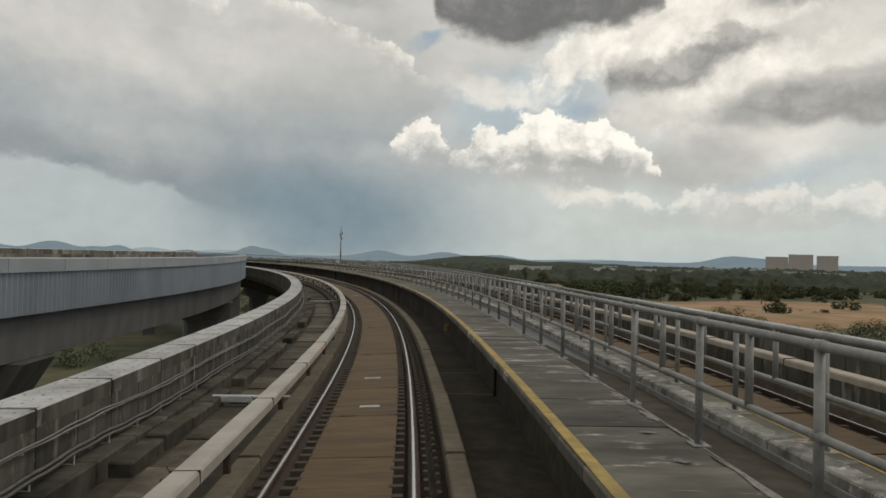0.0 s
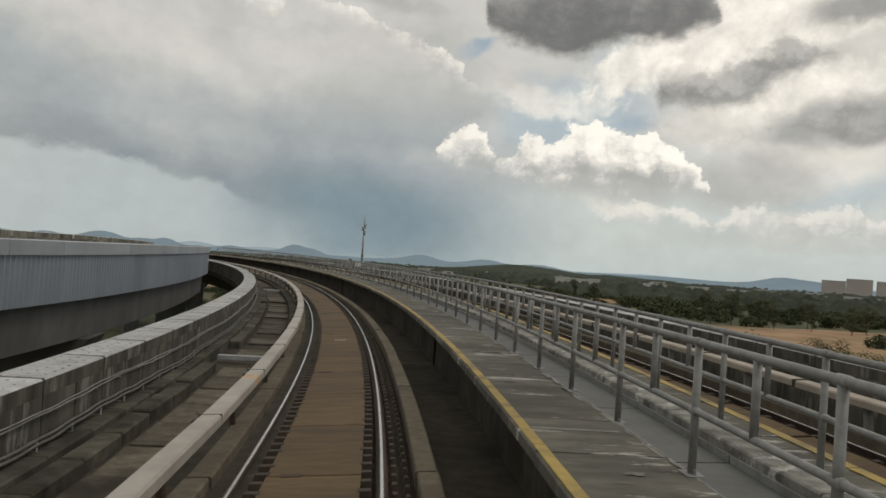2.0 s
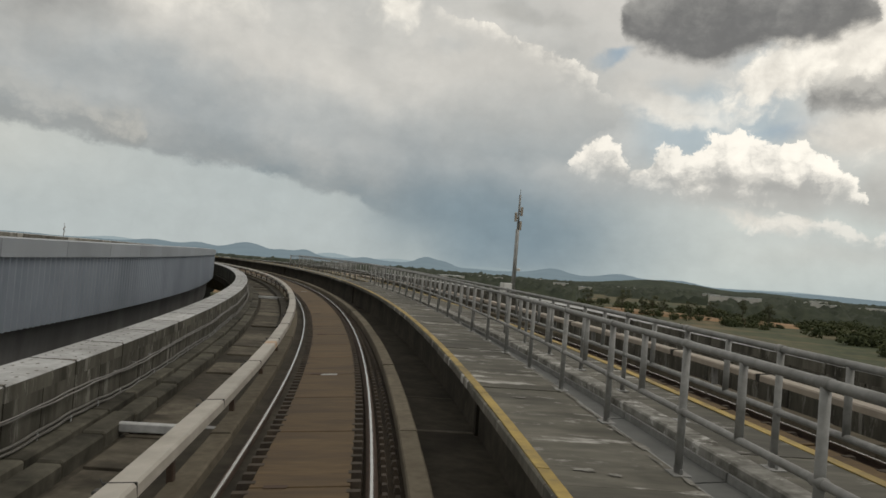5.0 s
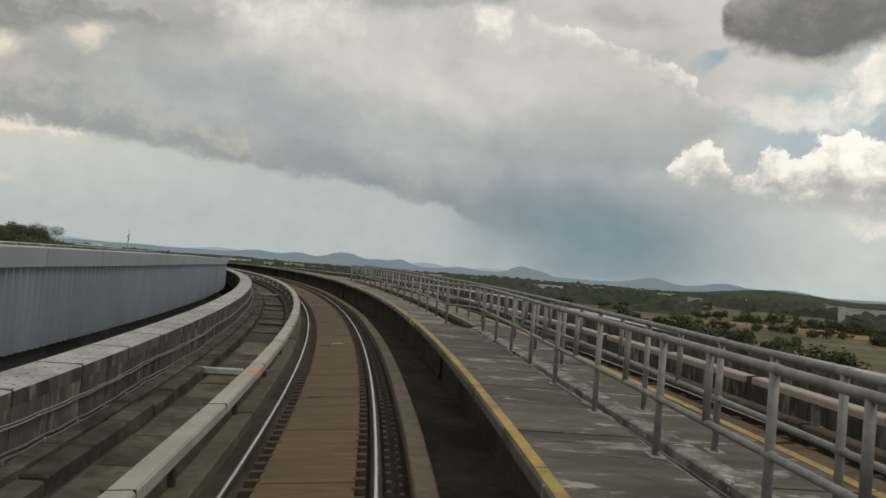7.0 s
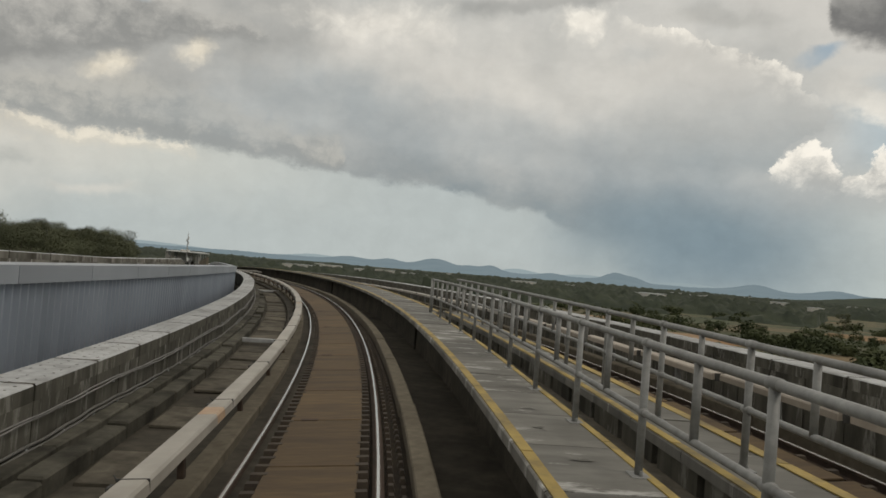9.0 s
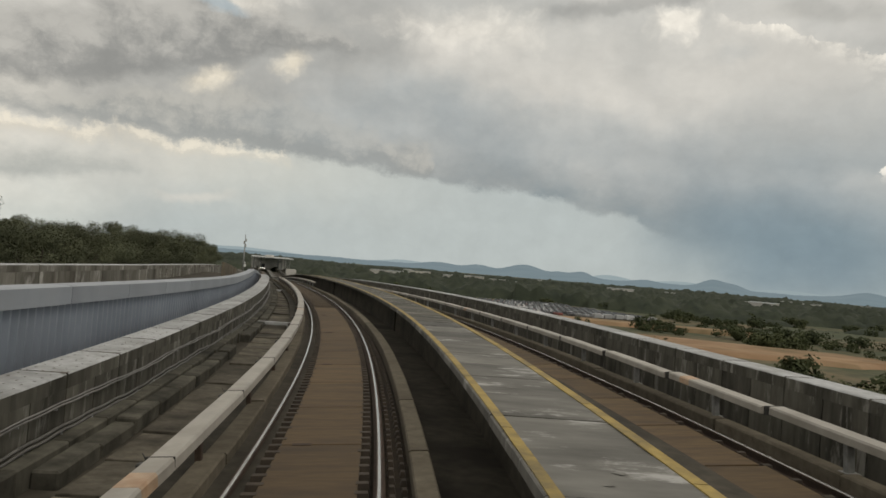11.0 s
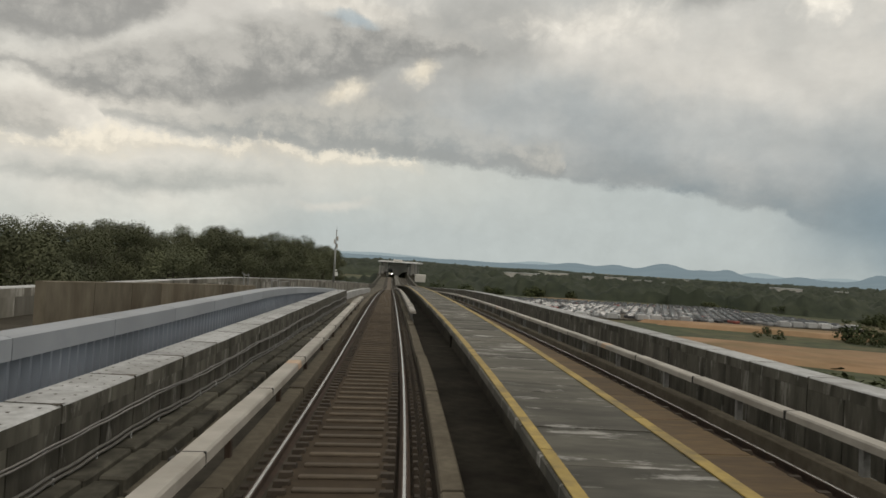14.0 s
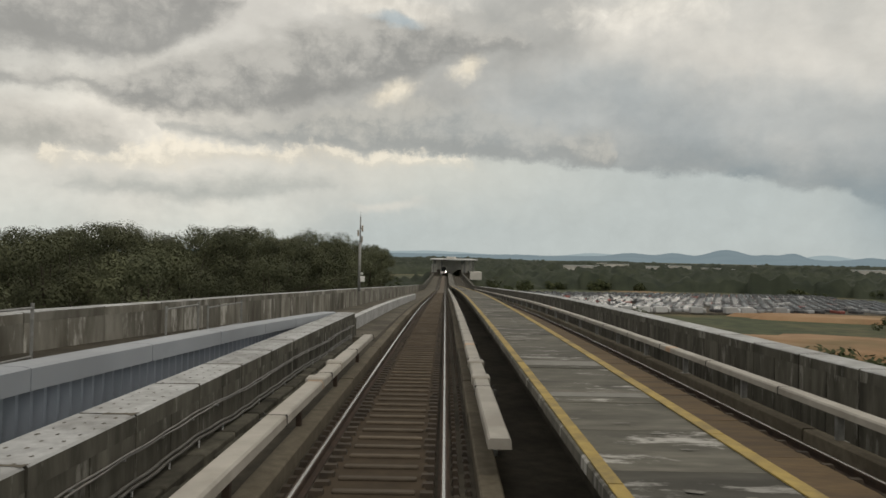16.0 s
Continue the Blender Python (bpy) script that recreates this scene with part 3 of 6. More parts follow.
M_CLAD = material("blue_grey_cladding", (0.24, 0.275, 0.325), (0.30, 0.335, 0.39), 0.5, 0.15, grain=1.2, stain=0.35, stretch=(1, 1, 0.4), stain_dark=(0.15, 0.168, 0.195), stain_amount=0.5, bump=0.03)
M_CAP = material("pale_cladding_cap", (0.28, 0.303, 0.335), (0.35, 0.373, 0.405), 0.5, 0.1, grain=2, stain=0.5, stain_dark=(0.19, 0.203, 0.22), bump=0.03)
M_GIRDER = material("girder_concrete", (0.10, 0.10, 0.10), (0.15, 0.15, 0.15), 0.9, grain=1.5, stain=0.25, stretch=(1, 1, 0.4), stain_dark=(0.06, 0.06, 0.06), stain_amount=0.6)
M_TRAY = material("grey_steel_tray", (0.105, 0.11, 0.106), (0.155, 0.16, 0.153), 0.6, 0.3, grain=9, stain=2, stain_amount=0.4, bump=0.05)
M_SOIL = material("orange_soil", (0.25, 0.155, 0.088), (0.38, 0.26, 0.16), 0.95, grain=0.10, stain=0.035, stain_dark=(0.12, 0.105, 0.055), stain_amount=0.75)
M_TRUNK = material("tree_bark", (0.05, 0.042, 0.034), (0.10, 0.085, 0.07), 0.95, grain=6, stain=2)
M_LEAF = material("tree_leaves", (0.074, 0.082, 0.050), (0.122, 0.128, 0.074), 0.9, grain=0.3, stain=0.10, stain_dark=(0.058, 0.066, 0.042), stain_amount=0.6, spread=0.22, bump=0.0)
M_WOODS = material("woodland_leaves", (0.027, 0.036, 0.026), (0.070, 0.080, 0.054), 0.95, grain=0.11, stain=0.008, bump=0.0, stain_dark=(0.022, 0.030, 0.020), stain_amount=0.75)
M_SCRUB = material("scrub_leaves", (0.040, 0.052, 0.025), (0.085, 0.094, 0.044), 0.9, grain=0.15, stain=0.03, stain_dark=(0.030, 0.040, 0.02), stain_amount=0.6, spread=0.25, bump=0.0)
M_HILL_NEAR = material("near_hill_forest", (0.030, 0.042, 0.030), (0.066, 0.080, 0.052), 1.0, grain=0.06, stain=0.012, bump=0.0)
M_PALE = material("pale_render", (0.50, 0.48, 0.44), (0.64, 0.62, 0.58), 0.85, grain=0.4, stain=0.12, stain_amount=0.25)
M_PINK = material("pinkish_apartment_render", (0.46, 0.42, 0.39), (0.56, 0.515, 0.48), 0.9, grain=0.2, stain=0.05, stain_amount=0.15)
M_ROOF = material("pale_metal_roof", (0.50, 0.51, 0.51), (0.62, 0.63, 0.62), 0.5, 0.2, grain=0.6, stain=0.2, stain_amount=0.3)
M_WINDOW = material("dark_window_glass", (0.05, 0.055, 0.06), (0.09, 0.095, 0.10), 0.15, grain=2, stain=1, bump=0.0)
# glass of far windows, its colour lightened to imitate haze
M_PANE = material("haze_lightened_pane", (0.30, 0.28, 0.265), (0.36, 0.34, 0.325), 0.5, grain=2, stain=1, bump=0.0)
M_CAR = material("parked_car_paint", (0.40, 0.405, 0.41), (0.55, 0.555, 0.56), 0.35, 0.0, grain=1, stain=1, spread=0.35, bump=0.0)
M_WHITE = material("white_box_paint", (0.62, 0.62, 0.60), (0.72, 0.72, 0.70), 0.5, grain=4, stain=2, stain_amount=0.3)


def ground_material():
    mat = bpy.data.materials.new("scrubland_ground")
    mat.use_nodes = True
    N, K = mat.node_tree.nodes, mat.node_tree.links
    b = N["Principled BSDF"]
    b.inputs["Roughness"].default_value = 1.0
    tex = N.new("ShaderNodeTexCoord")

    def noise_at(scale, detail, rgh=0.6):
        n = N.new("ShaderNodeTexNoise")
        n.inputs["Scale"].default_value, n.inputs["Detail"].default_value, n.inputs["Roughness"].default_value = scale, detail, rgh
        K.new(tex.outputs["Object"], n.inputs["Vector"])
        r = N.new("ShaderNodeMapRange")
        K.new(n.outputs["Fac"], r.inputs["Value"])
        return r

    def mix(f, a, c):
        m = N.new("ShaderNodeMix")
        m.data_type = "RGBA"
        for sock, v in ((m.inputs[0], f), (m.inputs[6], a), (m.inputs[7], c)):
            if isinstance(v, tuple):
                sock.default_value = (*v, 1)
            else:
                K.new(v, sock)
        return m.outputs[2]

    big, mid, small = noise_at(0.006, 5), noise_at(0.03, 5), noise_at(0.25, 6)
    big.inputs["From Min"].default_value, big.inputs["From Max"].default_value = 0.57, 0.64
    mid.inputs["From Min"].default_value, mid.inputs["From Max"].default_value = 0.47, 0.70
    small.inputs["From Min"].default_value, small.inputs["From Max"].default_value = 0.35, 0.65
    green = mix(small.outputs[0], (0.030, 0.042, 0.018), (0.070, 0.080, 0.034))
    dry = mix(small.outputs[0], (0.12, 0.095, 0.05), (0.19, 0.14, 0.075))
    col = mix(mid.outputs[0], green, dry)
    soil = mix(small.outputs[0], (0.26, 0.15, 0.075), (0.38, 0.24, 0.13))
    col = mix(big.outputs[0], col, soil)
    K.new(col, b.inputs["Base Color"])
    return mat


M_GROUND = ground_material()


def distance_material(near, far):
    """The backdrop of hills at the end of sight, glowing with blue haze painted in."""
    mat = bpy.data.materials.new("far_distance_haze")
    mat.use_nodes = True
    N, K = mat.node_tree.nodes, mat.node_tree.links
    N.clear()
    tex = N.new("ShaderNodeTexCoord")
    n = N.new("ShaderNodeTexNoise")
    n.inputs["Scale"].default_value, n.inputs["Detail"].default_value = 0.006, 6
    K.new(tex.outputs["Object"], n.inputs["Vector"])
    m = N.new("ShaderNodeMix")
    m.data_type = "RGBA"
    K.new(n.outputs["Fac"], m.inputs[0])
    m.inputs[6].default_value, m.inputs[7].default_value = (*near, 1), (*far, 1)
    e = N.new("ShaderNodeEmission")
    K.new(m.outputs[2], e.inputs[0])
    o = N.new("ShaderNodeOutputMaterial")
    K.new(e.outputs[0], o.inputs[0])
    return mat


# both ranges carry the air's haze in their emitted colour
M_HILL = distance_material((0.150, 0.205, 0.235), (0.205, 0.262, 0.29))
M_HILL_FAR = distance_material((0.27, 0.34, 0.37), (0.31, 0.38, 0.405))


# ---- building helpers ----
def thing(name, label="", category="", group="", kind="", place=None):
    ob = new(name)
    ob.empty_display_size = 0.2
    if place is not None:
        ob.matrix_world = place
    return tagged(ob, label, category, group, kind)


def from_lists(name, verts, faces, mat, parent=None, label="", smooth=False):
    me = bpy.data.meshes.new(name)
    me.from_pydata([tuple(v) for v in verts], [], faces)
    me.materials.append(mat)
    if smooth:
        me.polygons.foreach_set("use_smooth", [True] * len(me.polygons))
    me.update()
    ob = new(name, me)
    if parent is not None:
        ob.parent = parent
    if label:
        ob["label"] = label
    return ob


def part(name, bm, mat, parent=None, label="", smooth=False):
    bmesh.ops.recalc_face_normals(bm, faces=bm.faces)
    me = bpy.data.meshes.new(name)
    bm.to_mesh(me)
    bm.free()
    me.materials.append(mat)
    if smooth:
        me.polygons.foreach_set("use_smooth", [True] * len(me.polygons))
    ob = new(name, me)
    if parent is not None:
        ob.parent = parent
    if label:
        ob["label"] = label
    return ob


def again(name, me, parent, m, label=""):
    """Another piece on the same mesh."""
    ob = new(name, me)
    ob.parent = parent
    ob.matrix_world = m
    if label:
        ob["label"] = label
    return ob


def sweep(name, profile, s0, s1, mat, parent=None, label="", step=2.0, cant=0.0, shift=None, lift=None, smooth=False, closed=True):
    """A profile of (L, H) corners drawn along the line, moved sideways by shift(s) and up by lift(s)."""
    n = max(1, int(math.ceil((s1 - s0) / step)))
    k = len(profile)
    verts, faces = [], []
    for i in range(n + 1):
        s = s0 + (s1 - s0) * i / n
        dl, dh = (shift(s) if shift else 0.0), (lift(s) if lift else 0.0)
        for L, H in profile:
            L = L(s) if callable(L) else L
            H = H(s) if callable(H) else H
            verts.append(at(s, dl, dh) + (at(s, L, H, cant) - at(s, 0, 0)))
    for i in range(n):
        for j in range(k if closed else k - 1):
            a, b = i * k + j, i * k + (j + 1) % k
            faces.append((a, b, b + k, a + k))
    if closed:
        faces.append(tuple(range(k - 1, -1, -1)))
        faces.append(tuple(n * k + j for j in range(k)))
    ob = from_lists(name, verts, faces, mat, parent, label, smooth)
    bm = bmesh.new()
    bm.from_mesh(ob.data)
    bmesh.ops.recalc_face_normals(bm, faces=bm.faces)
    if mat in (M_SLAB, M_SLAB_PALE):
        uv = bm.loops.layers.uv.new("UVMap")
        for f in bm.faces:
            for lp in f.loops:
                i, j = divmod(lp.vert.index, k)
                L = profile[j][0]
                s = s0 + (s1 - s0) * i / n
                lp[uv].uv = (L(s) if callable(L) else L, s)
    bm.to_mesh(ob.data)
    bm.free()
    return ob


def frame_at(s, L=0.0, H=0.0, cant=0.0, shift=0.0, lift=0.0):
    """A pose on the line: x to its right, y along it, z up, tilted with the cant."""
    ahead = (at(s + 0.5, shift, lift) + (at(s + 0.5, L, H, cant) - at(s + 0.5, 0, 0))) - (at(s - 0.5, shift, lift) + (at(s - 0.5, L, H, cant) - at(s - 0.5, 0, 0)))
    y = ahead.normalized()
    up = Vector((-math.sin(CANT * ease(s) * cant) * math.cos(heading(s)), -math.sin(CANT * ease(s) * cant) * math.sin(heading(s)), 1.0))
    x = y.cross(up).normalized()
    z = x.cross(y)
    p = at(s, shift, lift) + (at(s, L, H, cant) - at(s, 0, 0))
    return Matrix(((x.x, y.x, z.x, p.x), (x.y, y.y, z.y, p.y), (x.z, y.z, z.z, p.z), (0, 0, 0, 1)))


def box_bm(bm, x0, x1, y0, y1, z0, z1, bevel=0.0):
    r = bmesh.ops.create_cube(bm, size=1.0)
    for v in r["verts"]:
        v.co = Vector(((x0 + x1) / 2 + v.co.x * (x1 - x0), (y0 + y1) / 2 + v.co.y * (y1 - y0), (z0 + z1) / 2 + v.co.z * (z1 - z0)))
    if bevel:
        es = list({e for v in r["verts"] for e in v.link_edges})
        bmesh.ops.bevel(bm, geom=es, offset=bevel, segments=1, affect="EDGES")


def tube_bm(bm, p, q, r, r2=None, sides=10):
    p, q = Vector(p), Vector(q)
    d = q - p
    m = Matrix.Translation((p + q) / 2) @ d.to_track_quat("Z", "Y").to_matrix().to_4x4()
    bmesh.ops.create_cone(bm, cap_ends=True, segments=sides, radius1=r, radius2=r if r2 is None else r2, depth=d.length, matrix=m)


def mesh_of(name, bm, mat, smooth=False):
    bmesh.ops.recalc_face_normals(bm, faces=bm.faces)
    me = bpy.data.meshes.new(name)
    bm.to_mesh(me)
    bm.free()
    me.materials.append(mat)
    if smooth:
        me.polygons.foreach_set("use_smooth", [True] * len(me.polygons))
    return me

# ---- layout of the neighbours of the running track ----
START, FAR = -14.0, 480.0
GROUND = -11.0
D2 = knots((-20, 6.1), (7, 6.3), (30, 6.6), (55, 6.75), (85, 6.5), (115, 5.92), (131, 5.5), (150, 5.2), (200, 5.1), (480, 5.1))      # second track
Z2 = knots((-20, 0.08), (10, 0.1), (60, 0.18), (120, 0.16), (150, 0.0), (200, -0.15), (260, -0.1), (480, 0.0))
PL = knots((-20, -3.2), (150, -3.2), (195, -2.45), (216, -2.42))          # inner face of the left parapet
PH = knots((-20, 0.69), (55, 0.68), (110, 0.61), (150, 0.61), (195, 0.68), (216, 0.62))            # its top
CL = knots((-20, -11.2), (24, -8.8), (48, -7.3), (80, -5.9), (125, -4.75), (165, -4.05), (196, -3.62), (214, -3.08))   # cladding face
CT = knots((-20, 1.80), (24, 1.82), (57, 1.87), (100, 1.74), (115, 1.63), (121, 1.55), (139, 1.33), (160, 1.0), (167, 0.93), (180, 0.93), (191, 0.97), (196, 0.91), (203.5, 0.74), (214, 0.45))    # underside of its cap
CAP = knots((-20, 0.36), (95, 0.35), (118, 0.29), (160, 0.28), (190, 0.24), (214, 0.22))
CB = knots((-20, 0.8), (24, 0.67), (55, 0.5), (98, 0.22), (121, 0.15), (160, -0.3), (214, -0.9))                       # its foot
WALK_H = 0.90
STRIP_AT = ((13.56, 0.3), (159.1, 0.12), (162.4, 0.62), (189.19, 0.32), (198.72, 0.5), (196.21, 0.25), (44.66, 0.25), (31.59, 0.08), (98.59, 0.05), (104.7, 0.5))       # cover slabs: place and width
WALK_L = knots((-20, 1.92), (50, 1.90), (100, 1.82), (160, 1.76), (480, 1.76))
WALK_R = knots((-20, 2.95), (8, 3.0), (55, 3.0), (102.9, 3.1), (103.2, 2.78), (118, 2.70), (131, 2.80), (133, 3.05), (480, 3.1))
W2_L = knots((-20, 4.10), (48, 4.08), (88, 3.56), (104, 3.28), (120, 3.25), (133, 3.1))
LIFT2 = knots((-20, -0.20), (11, -0.19), (48, -0.05), (88, -0.09), (104, -0.04), (131, 0.0))
W2_R = lambda s: D2(s) - 1.85
RAIL_END = 131.0


# ---- structure: ground, decks ----
def ground_sheet():
    rng = np.random.default_rng(4)
    rings = [0, 40, 90, 160, 260, 400, 600, 900, 1400, 2200, 3400, 4700]
    verts, faces = [(-60, 120, GROUND)], []
    n = 72
    for r in rings[1:]:
        for i in range(n):
            a = 2 * math.pi * i / n
            x, y = -60 + r * math.cos(a), 120 + r * math.sin(a)
            verts.append((x, y, GROUND + 1.2 * noise.noise(Vector((x * 0.006, y * 0.006, 2.0))) * min(1, r / 300)))
    for i in range(n):
        faces.append((0, 1 + i, 1 + (i + 1) % n))
    for k in range(len(rings) - 2):
        for i in range(n):
            a, b = 1 + k * n + i, 1 + k * n + (i + 1) % n
            faces.append((a, a + n, b + n, b))
    ob = from_lists("ground", verts, faces, M_GROUND, smooth=True)
    return tagged(ob, "green and ochre scrubland with bare orange soil", "ground", kind="structure")


ground_sheet()

deck = tagged(sweep("viaduct_deck", [(-3.9, -0.75), (-3.9, -0.35), (-1.62, -0.35), (-1.6, -0.16), (1.3, -0.16), (1.32, -0.30), (2.45, -0.30), (2.45, 0.795), (2.62, 0.795), (2.62, -1.6), (1.2, -2.4), (-1.6, -2.4), (-2.4, -1.1)],
                    START, FAR, M_DECK), "dark stained concrete viaduct deck with a drainage trough", "viaduct deck", kind="structure")
deck2 = tagged(sweep("viaduct_deck_2", [(-2.1, 0.5), (-1.4, 0.5), (-1.4, -0.5), (-1.25, -0.5), (-1.2, -0.16), (1.5, -0.16), (1.55, -0.4), (2.7, -0.4), (2.7, -1.2), (1.5, -2.4), (-1.2, -2.4), (-2.1, -1.4)],
                     START, FAR, M_DECK, shift=D2, lift=Z2), "dark stained concrete deck of the second track", "viaduct deck", kind="structure")


# ---- the tracks ----
def rail_profile(c):
    return [(c - 0.034, -0.004), (c - 0.036, -0.035), (c - 0.010, -0.05), (c - 0.010, -0.12), (c - 0.065, -0.14), (c - 0.065, -0.158),
            (c + 0.065, -0.158), (c + 0.065, -0.14), (c + 0.010, -0.12), (c + 0.010, -0.05), (c + 0.036, -0.035), (c + 0.034, -0.004)]


def build_track(label, shift, lift, side):
    """Two rails on plinths, the reaction plates between them. side: where the power rail lies."""
    top = thing("railway_track", label, "railway track", "tracks of the viaduct")
    kw = dict(cant=1.0, shift=shift, lift=lift, parent=top)
    for c in (-0.755, 0.755):
        body = sweep("rail", rail_profile(c), START, FAR, M_RUST, step=1.5, label="rail with a polished head and rusty flanks", **kw)
        head = sweep("rail_head", [(c - 0.018, -0.0035), (c - 0.012, 0.0), (c + 0.012, 0.0), (c + 0.018, -0.0035)], START, FAR, M_STEEL, step=1.5, cant=1.0, shift=shift, lift=lift, parent=body, label="polished running surface")
    rg = random.Random(side + 8)
    for x0, x1 in ((-1.28, -1.01), (1.11, 1.35)):
        s, i = START + 3.25, 0
        while s < 330:
            run = (5.3, 3.2, 5.8, 5.2, 4.0, 5.8)[i % 6]
            dx, dz = rg.uniform(-0.014, 0.014), rg.uniform(-0.012, 0.012)
            top_h = 0.05 + dz
            sweep("plinth_kerb", [(x0 + dx, -0.35), (x0 + dx, top_h - 0.02), (x0 + dx + 0.02, top_h), (x1 + dx - 0.02, top_h), (x1 + dx, top_h - 0.02), (x1 + dx, -0.35)], s, s + run - rg.uniform(0.03, 0.07), M_PLINTH, **kw)
            s += run
            i += 1
    # bed under the rails
    sweep("rail_bed", [(-1.2, -0.4), (-1.2, -0.17), (1.2, -0.17), (1.2, -0.4)], START, FAR, M_BED, label="dark oily track bed", **kw)
    return top


TRACK = build_track("curved railway track with brown reaction plates on plinths", None, None, -1)
TRACK2 = build_track("second railway track with brown reaction plates", D2, Z2, 1)


def plate_mesh():
    bm = bmesh.new()
    box_bm(bm, -0.49, 0.53, -1.19, 1.19, -0.075, -0.045, 0.006)
    return mesh_of("reaction_plate", bm, M_PLATE)


def slat_mesh():
    bm = bmesh.new()
    box_bm(bm, -0.40, 0.46, -0.055, 0.055, -0.09, -0.05, 0.012)
    return mesh_of("reaction_slat", bm, M_SLAT)


PLATE, SLAT = plate_mesh(), slat_mesh()
PLATES_END = 168.0
s = START
while s < PLATES_END:
    again("reaction_plate", PLATE, TRACK, frame_at(s, cant=1.0))
    again("reaction_plate", PLATE, TRACK2, frame_at(s, cant=1.0, shift=D2(s), lift=Z2(s)))
    s += 2.415
while s < 300:
    again("reaction_slat", SLAT, TRACK, frame_at(s, cant=1.0))
    s += 0.48
s = PLATES_END
while s < 330:
    again("reaction_plate", PLATE, TRACK2, frame_at(s, cant=1.0, shift=D2(s), lift=Z2(s)))
    s += 2.415


sweep("reaction_bed", [(-0.52, -0.14), (-0.52, -0.082), (0.56, -0.082), (0.56, -0.14)], PLATES_END - 0.5, 300, M_SLAT_BED, cant=1.0, parent=TRACK, label="brown bed under the slats")


def sweep_far_bed():
    sweep("reaction_bed", [(-0.5, -0.1), (-0.5, -0.06), (0.54, -0.06), (0.54, -0.1)], 300, FAR, M_SLAT, cant=1.0, parent=TRACK)


sweep_far_bed()


def clip_rows(track, shift, lift, s0, s1, pitch):
    """Rail clips and the toothed edge of the plates, too many to tell apart."""
    rg = random.Random(19)
    s = s0
    verts, faces = [], []
    while s < s1:
        m = frame_at(s, cant=1.0, shift=shift(s) if shift else 0, lift=lift(s) if lift else 0)
        for x0, x1, z1 in ((-0.98, -0.86, -0.10), (0.84, 0.93, -0.08), (0.98, 1.06, -0.11), (-0.64, -0.44 + rg.uniform(-0.03, 0.02), -0.038), (0.49 + rg.uniform(-0.02, 0.03), 0.66, -0.038)):
            b = len(verts)
            for x, y, z in ((x0, -0.07, -0.17), (x1, -0.07, -0.17), (x1, 0.07, -0.17), (x0, 0.07, -0.17), (x0 + 0.02, -0.05, z1), (x1 - 0.02, -0.05, z1), (x1 - 0.02, 0.05, z1), (x0 + 0.02, 0.05, z1)):
                verts.append(m @ Vector((x, y, z)))
            for f in ((4, 5, 6, 7), (0, 1, 5, 4), (1, 2, 6, 5), (2, 3, 7, 6), (3, 0, 4, 7)):
                faces.append(tuple(b + i for i in f))
        s += pitch
    ob = from_lists("rail_clip", verts, faces, M_CLIP, track, "rows of rusty rail clips")
    tagged(ob, kind="stuff")


clip_rows(TRACK, None, None, START, 300, 0.33)
clip_rows(TRACK2, D2, Z2, START, 260, 0.66)

# dark connector straps over some of the plate joints
bm = bmesh.new()
box_bm(bm, -0.34, -0.10, -0.05, 0.05, -0.046, -0.034, 0.004)
STRAP = mesh_of("joint_strap", bm, M_RUST)
s = START + 2.415 * 1.5
i = 0
while s < PLATES_END - 3:
    if i % 3 == 0:
        again("joint_strap", STRAP, TRACK, frame_at(s, cant=1.0), "dark strap over a plate joint")
    s += 2.415
    i += 1

# pale marker plates lying on the reaction plates
bm = bmesh.new()
box_bm(bm, -0.16, 0.16, -0.07, 0.07, -0.046, -0.036, 0.004)
MARK = mesh_of("marker_plate", bm, M_COPE)
for s_, l_ in ((12.05, 0.08), (14.94, 0.02), (46.0, 0.05), (76.5, 0.03), (106.1, 0.1)):
    ob = new("marker_plate", MARK)
    ob.matrix_world = frame_at(s_, l_, cant=1.0)
    tagged(ob, "small pale metal plate lying on the reaction plates", "marker plate", "marker plates")


# ---- power rails ----
def cover_mesh(length):
    bm = bmesh.new()
    prof = [(-0.125, -0.085), (-0.120, 0.005), (-0.100, 0.03), (0.100, 0.03), (0.120, 0.005), (0.125, -0.085)]
    rows = []
    for y in (-length / 2, length / 2):
        rows.append([bm.verts.new((x, y, z)) for x, z in prof])
    for i in range(5):
        bm.faces.new((rows[0][i], rows[0][i + 1], rows[1][i + 1], rows[1][i]))
    bm.faces.new(rows[0])
    bm.faces.new(rows[1])
    bm.faces.new((rows[0][0], rows[1][0], rows[1][5], rows[0][5]))
    return bm


COVER = mesh_of("cover", cover_mesh(3.385), M_COVER)
COVER_RUST = mesh_of("cover_rust_patch", cover_mesh(0.4), M_RUSTY_COVER)
COVER_DUST = mesh_of("cover", cover_mesh(3.385), M_COVER2)
bm = bmesh.new()
box_bm(bm, -0.132, 0.132, -0.007, 0.007, -0.105, 0.035, 0.003)
box_bm(bm, -0.20, -0.13, -0.05, 0.05, -0.12, -0.02, 0.01)
tube_bm(bm, (-0.12, 0, 0.0), (-0.16, 0.03, 0.055), 0.006, sides=6)
CLAMP = mesh_of("joint_clamp", bm, M_DARK)
bm = bmesh.new()
box_bm(bm, -0.10, -0.03, -0.05, 0.05, -0.70, -0.08, 0.01)
box_bm(bm, -0.20, -0.10, -0.04, 0.04, -0.16, -0.08, 0.01)
BRACKET = mesh_of("bracket", bm, M_RUST)
bm = bmesh.new()
box_bm(bm, -0.05, 0.05, -0.05, 0.05, -0.50, -0.08, 0.01)
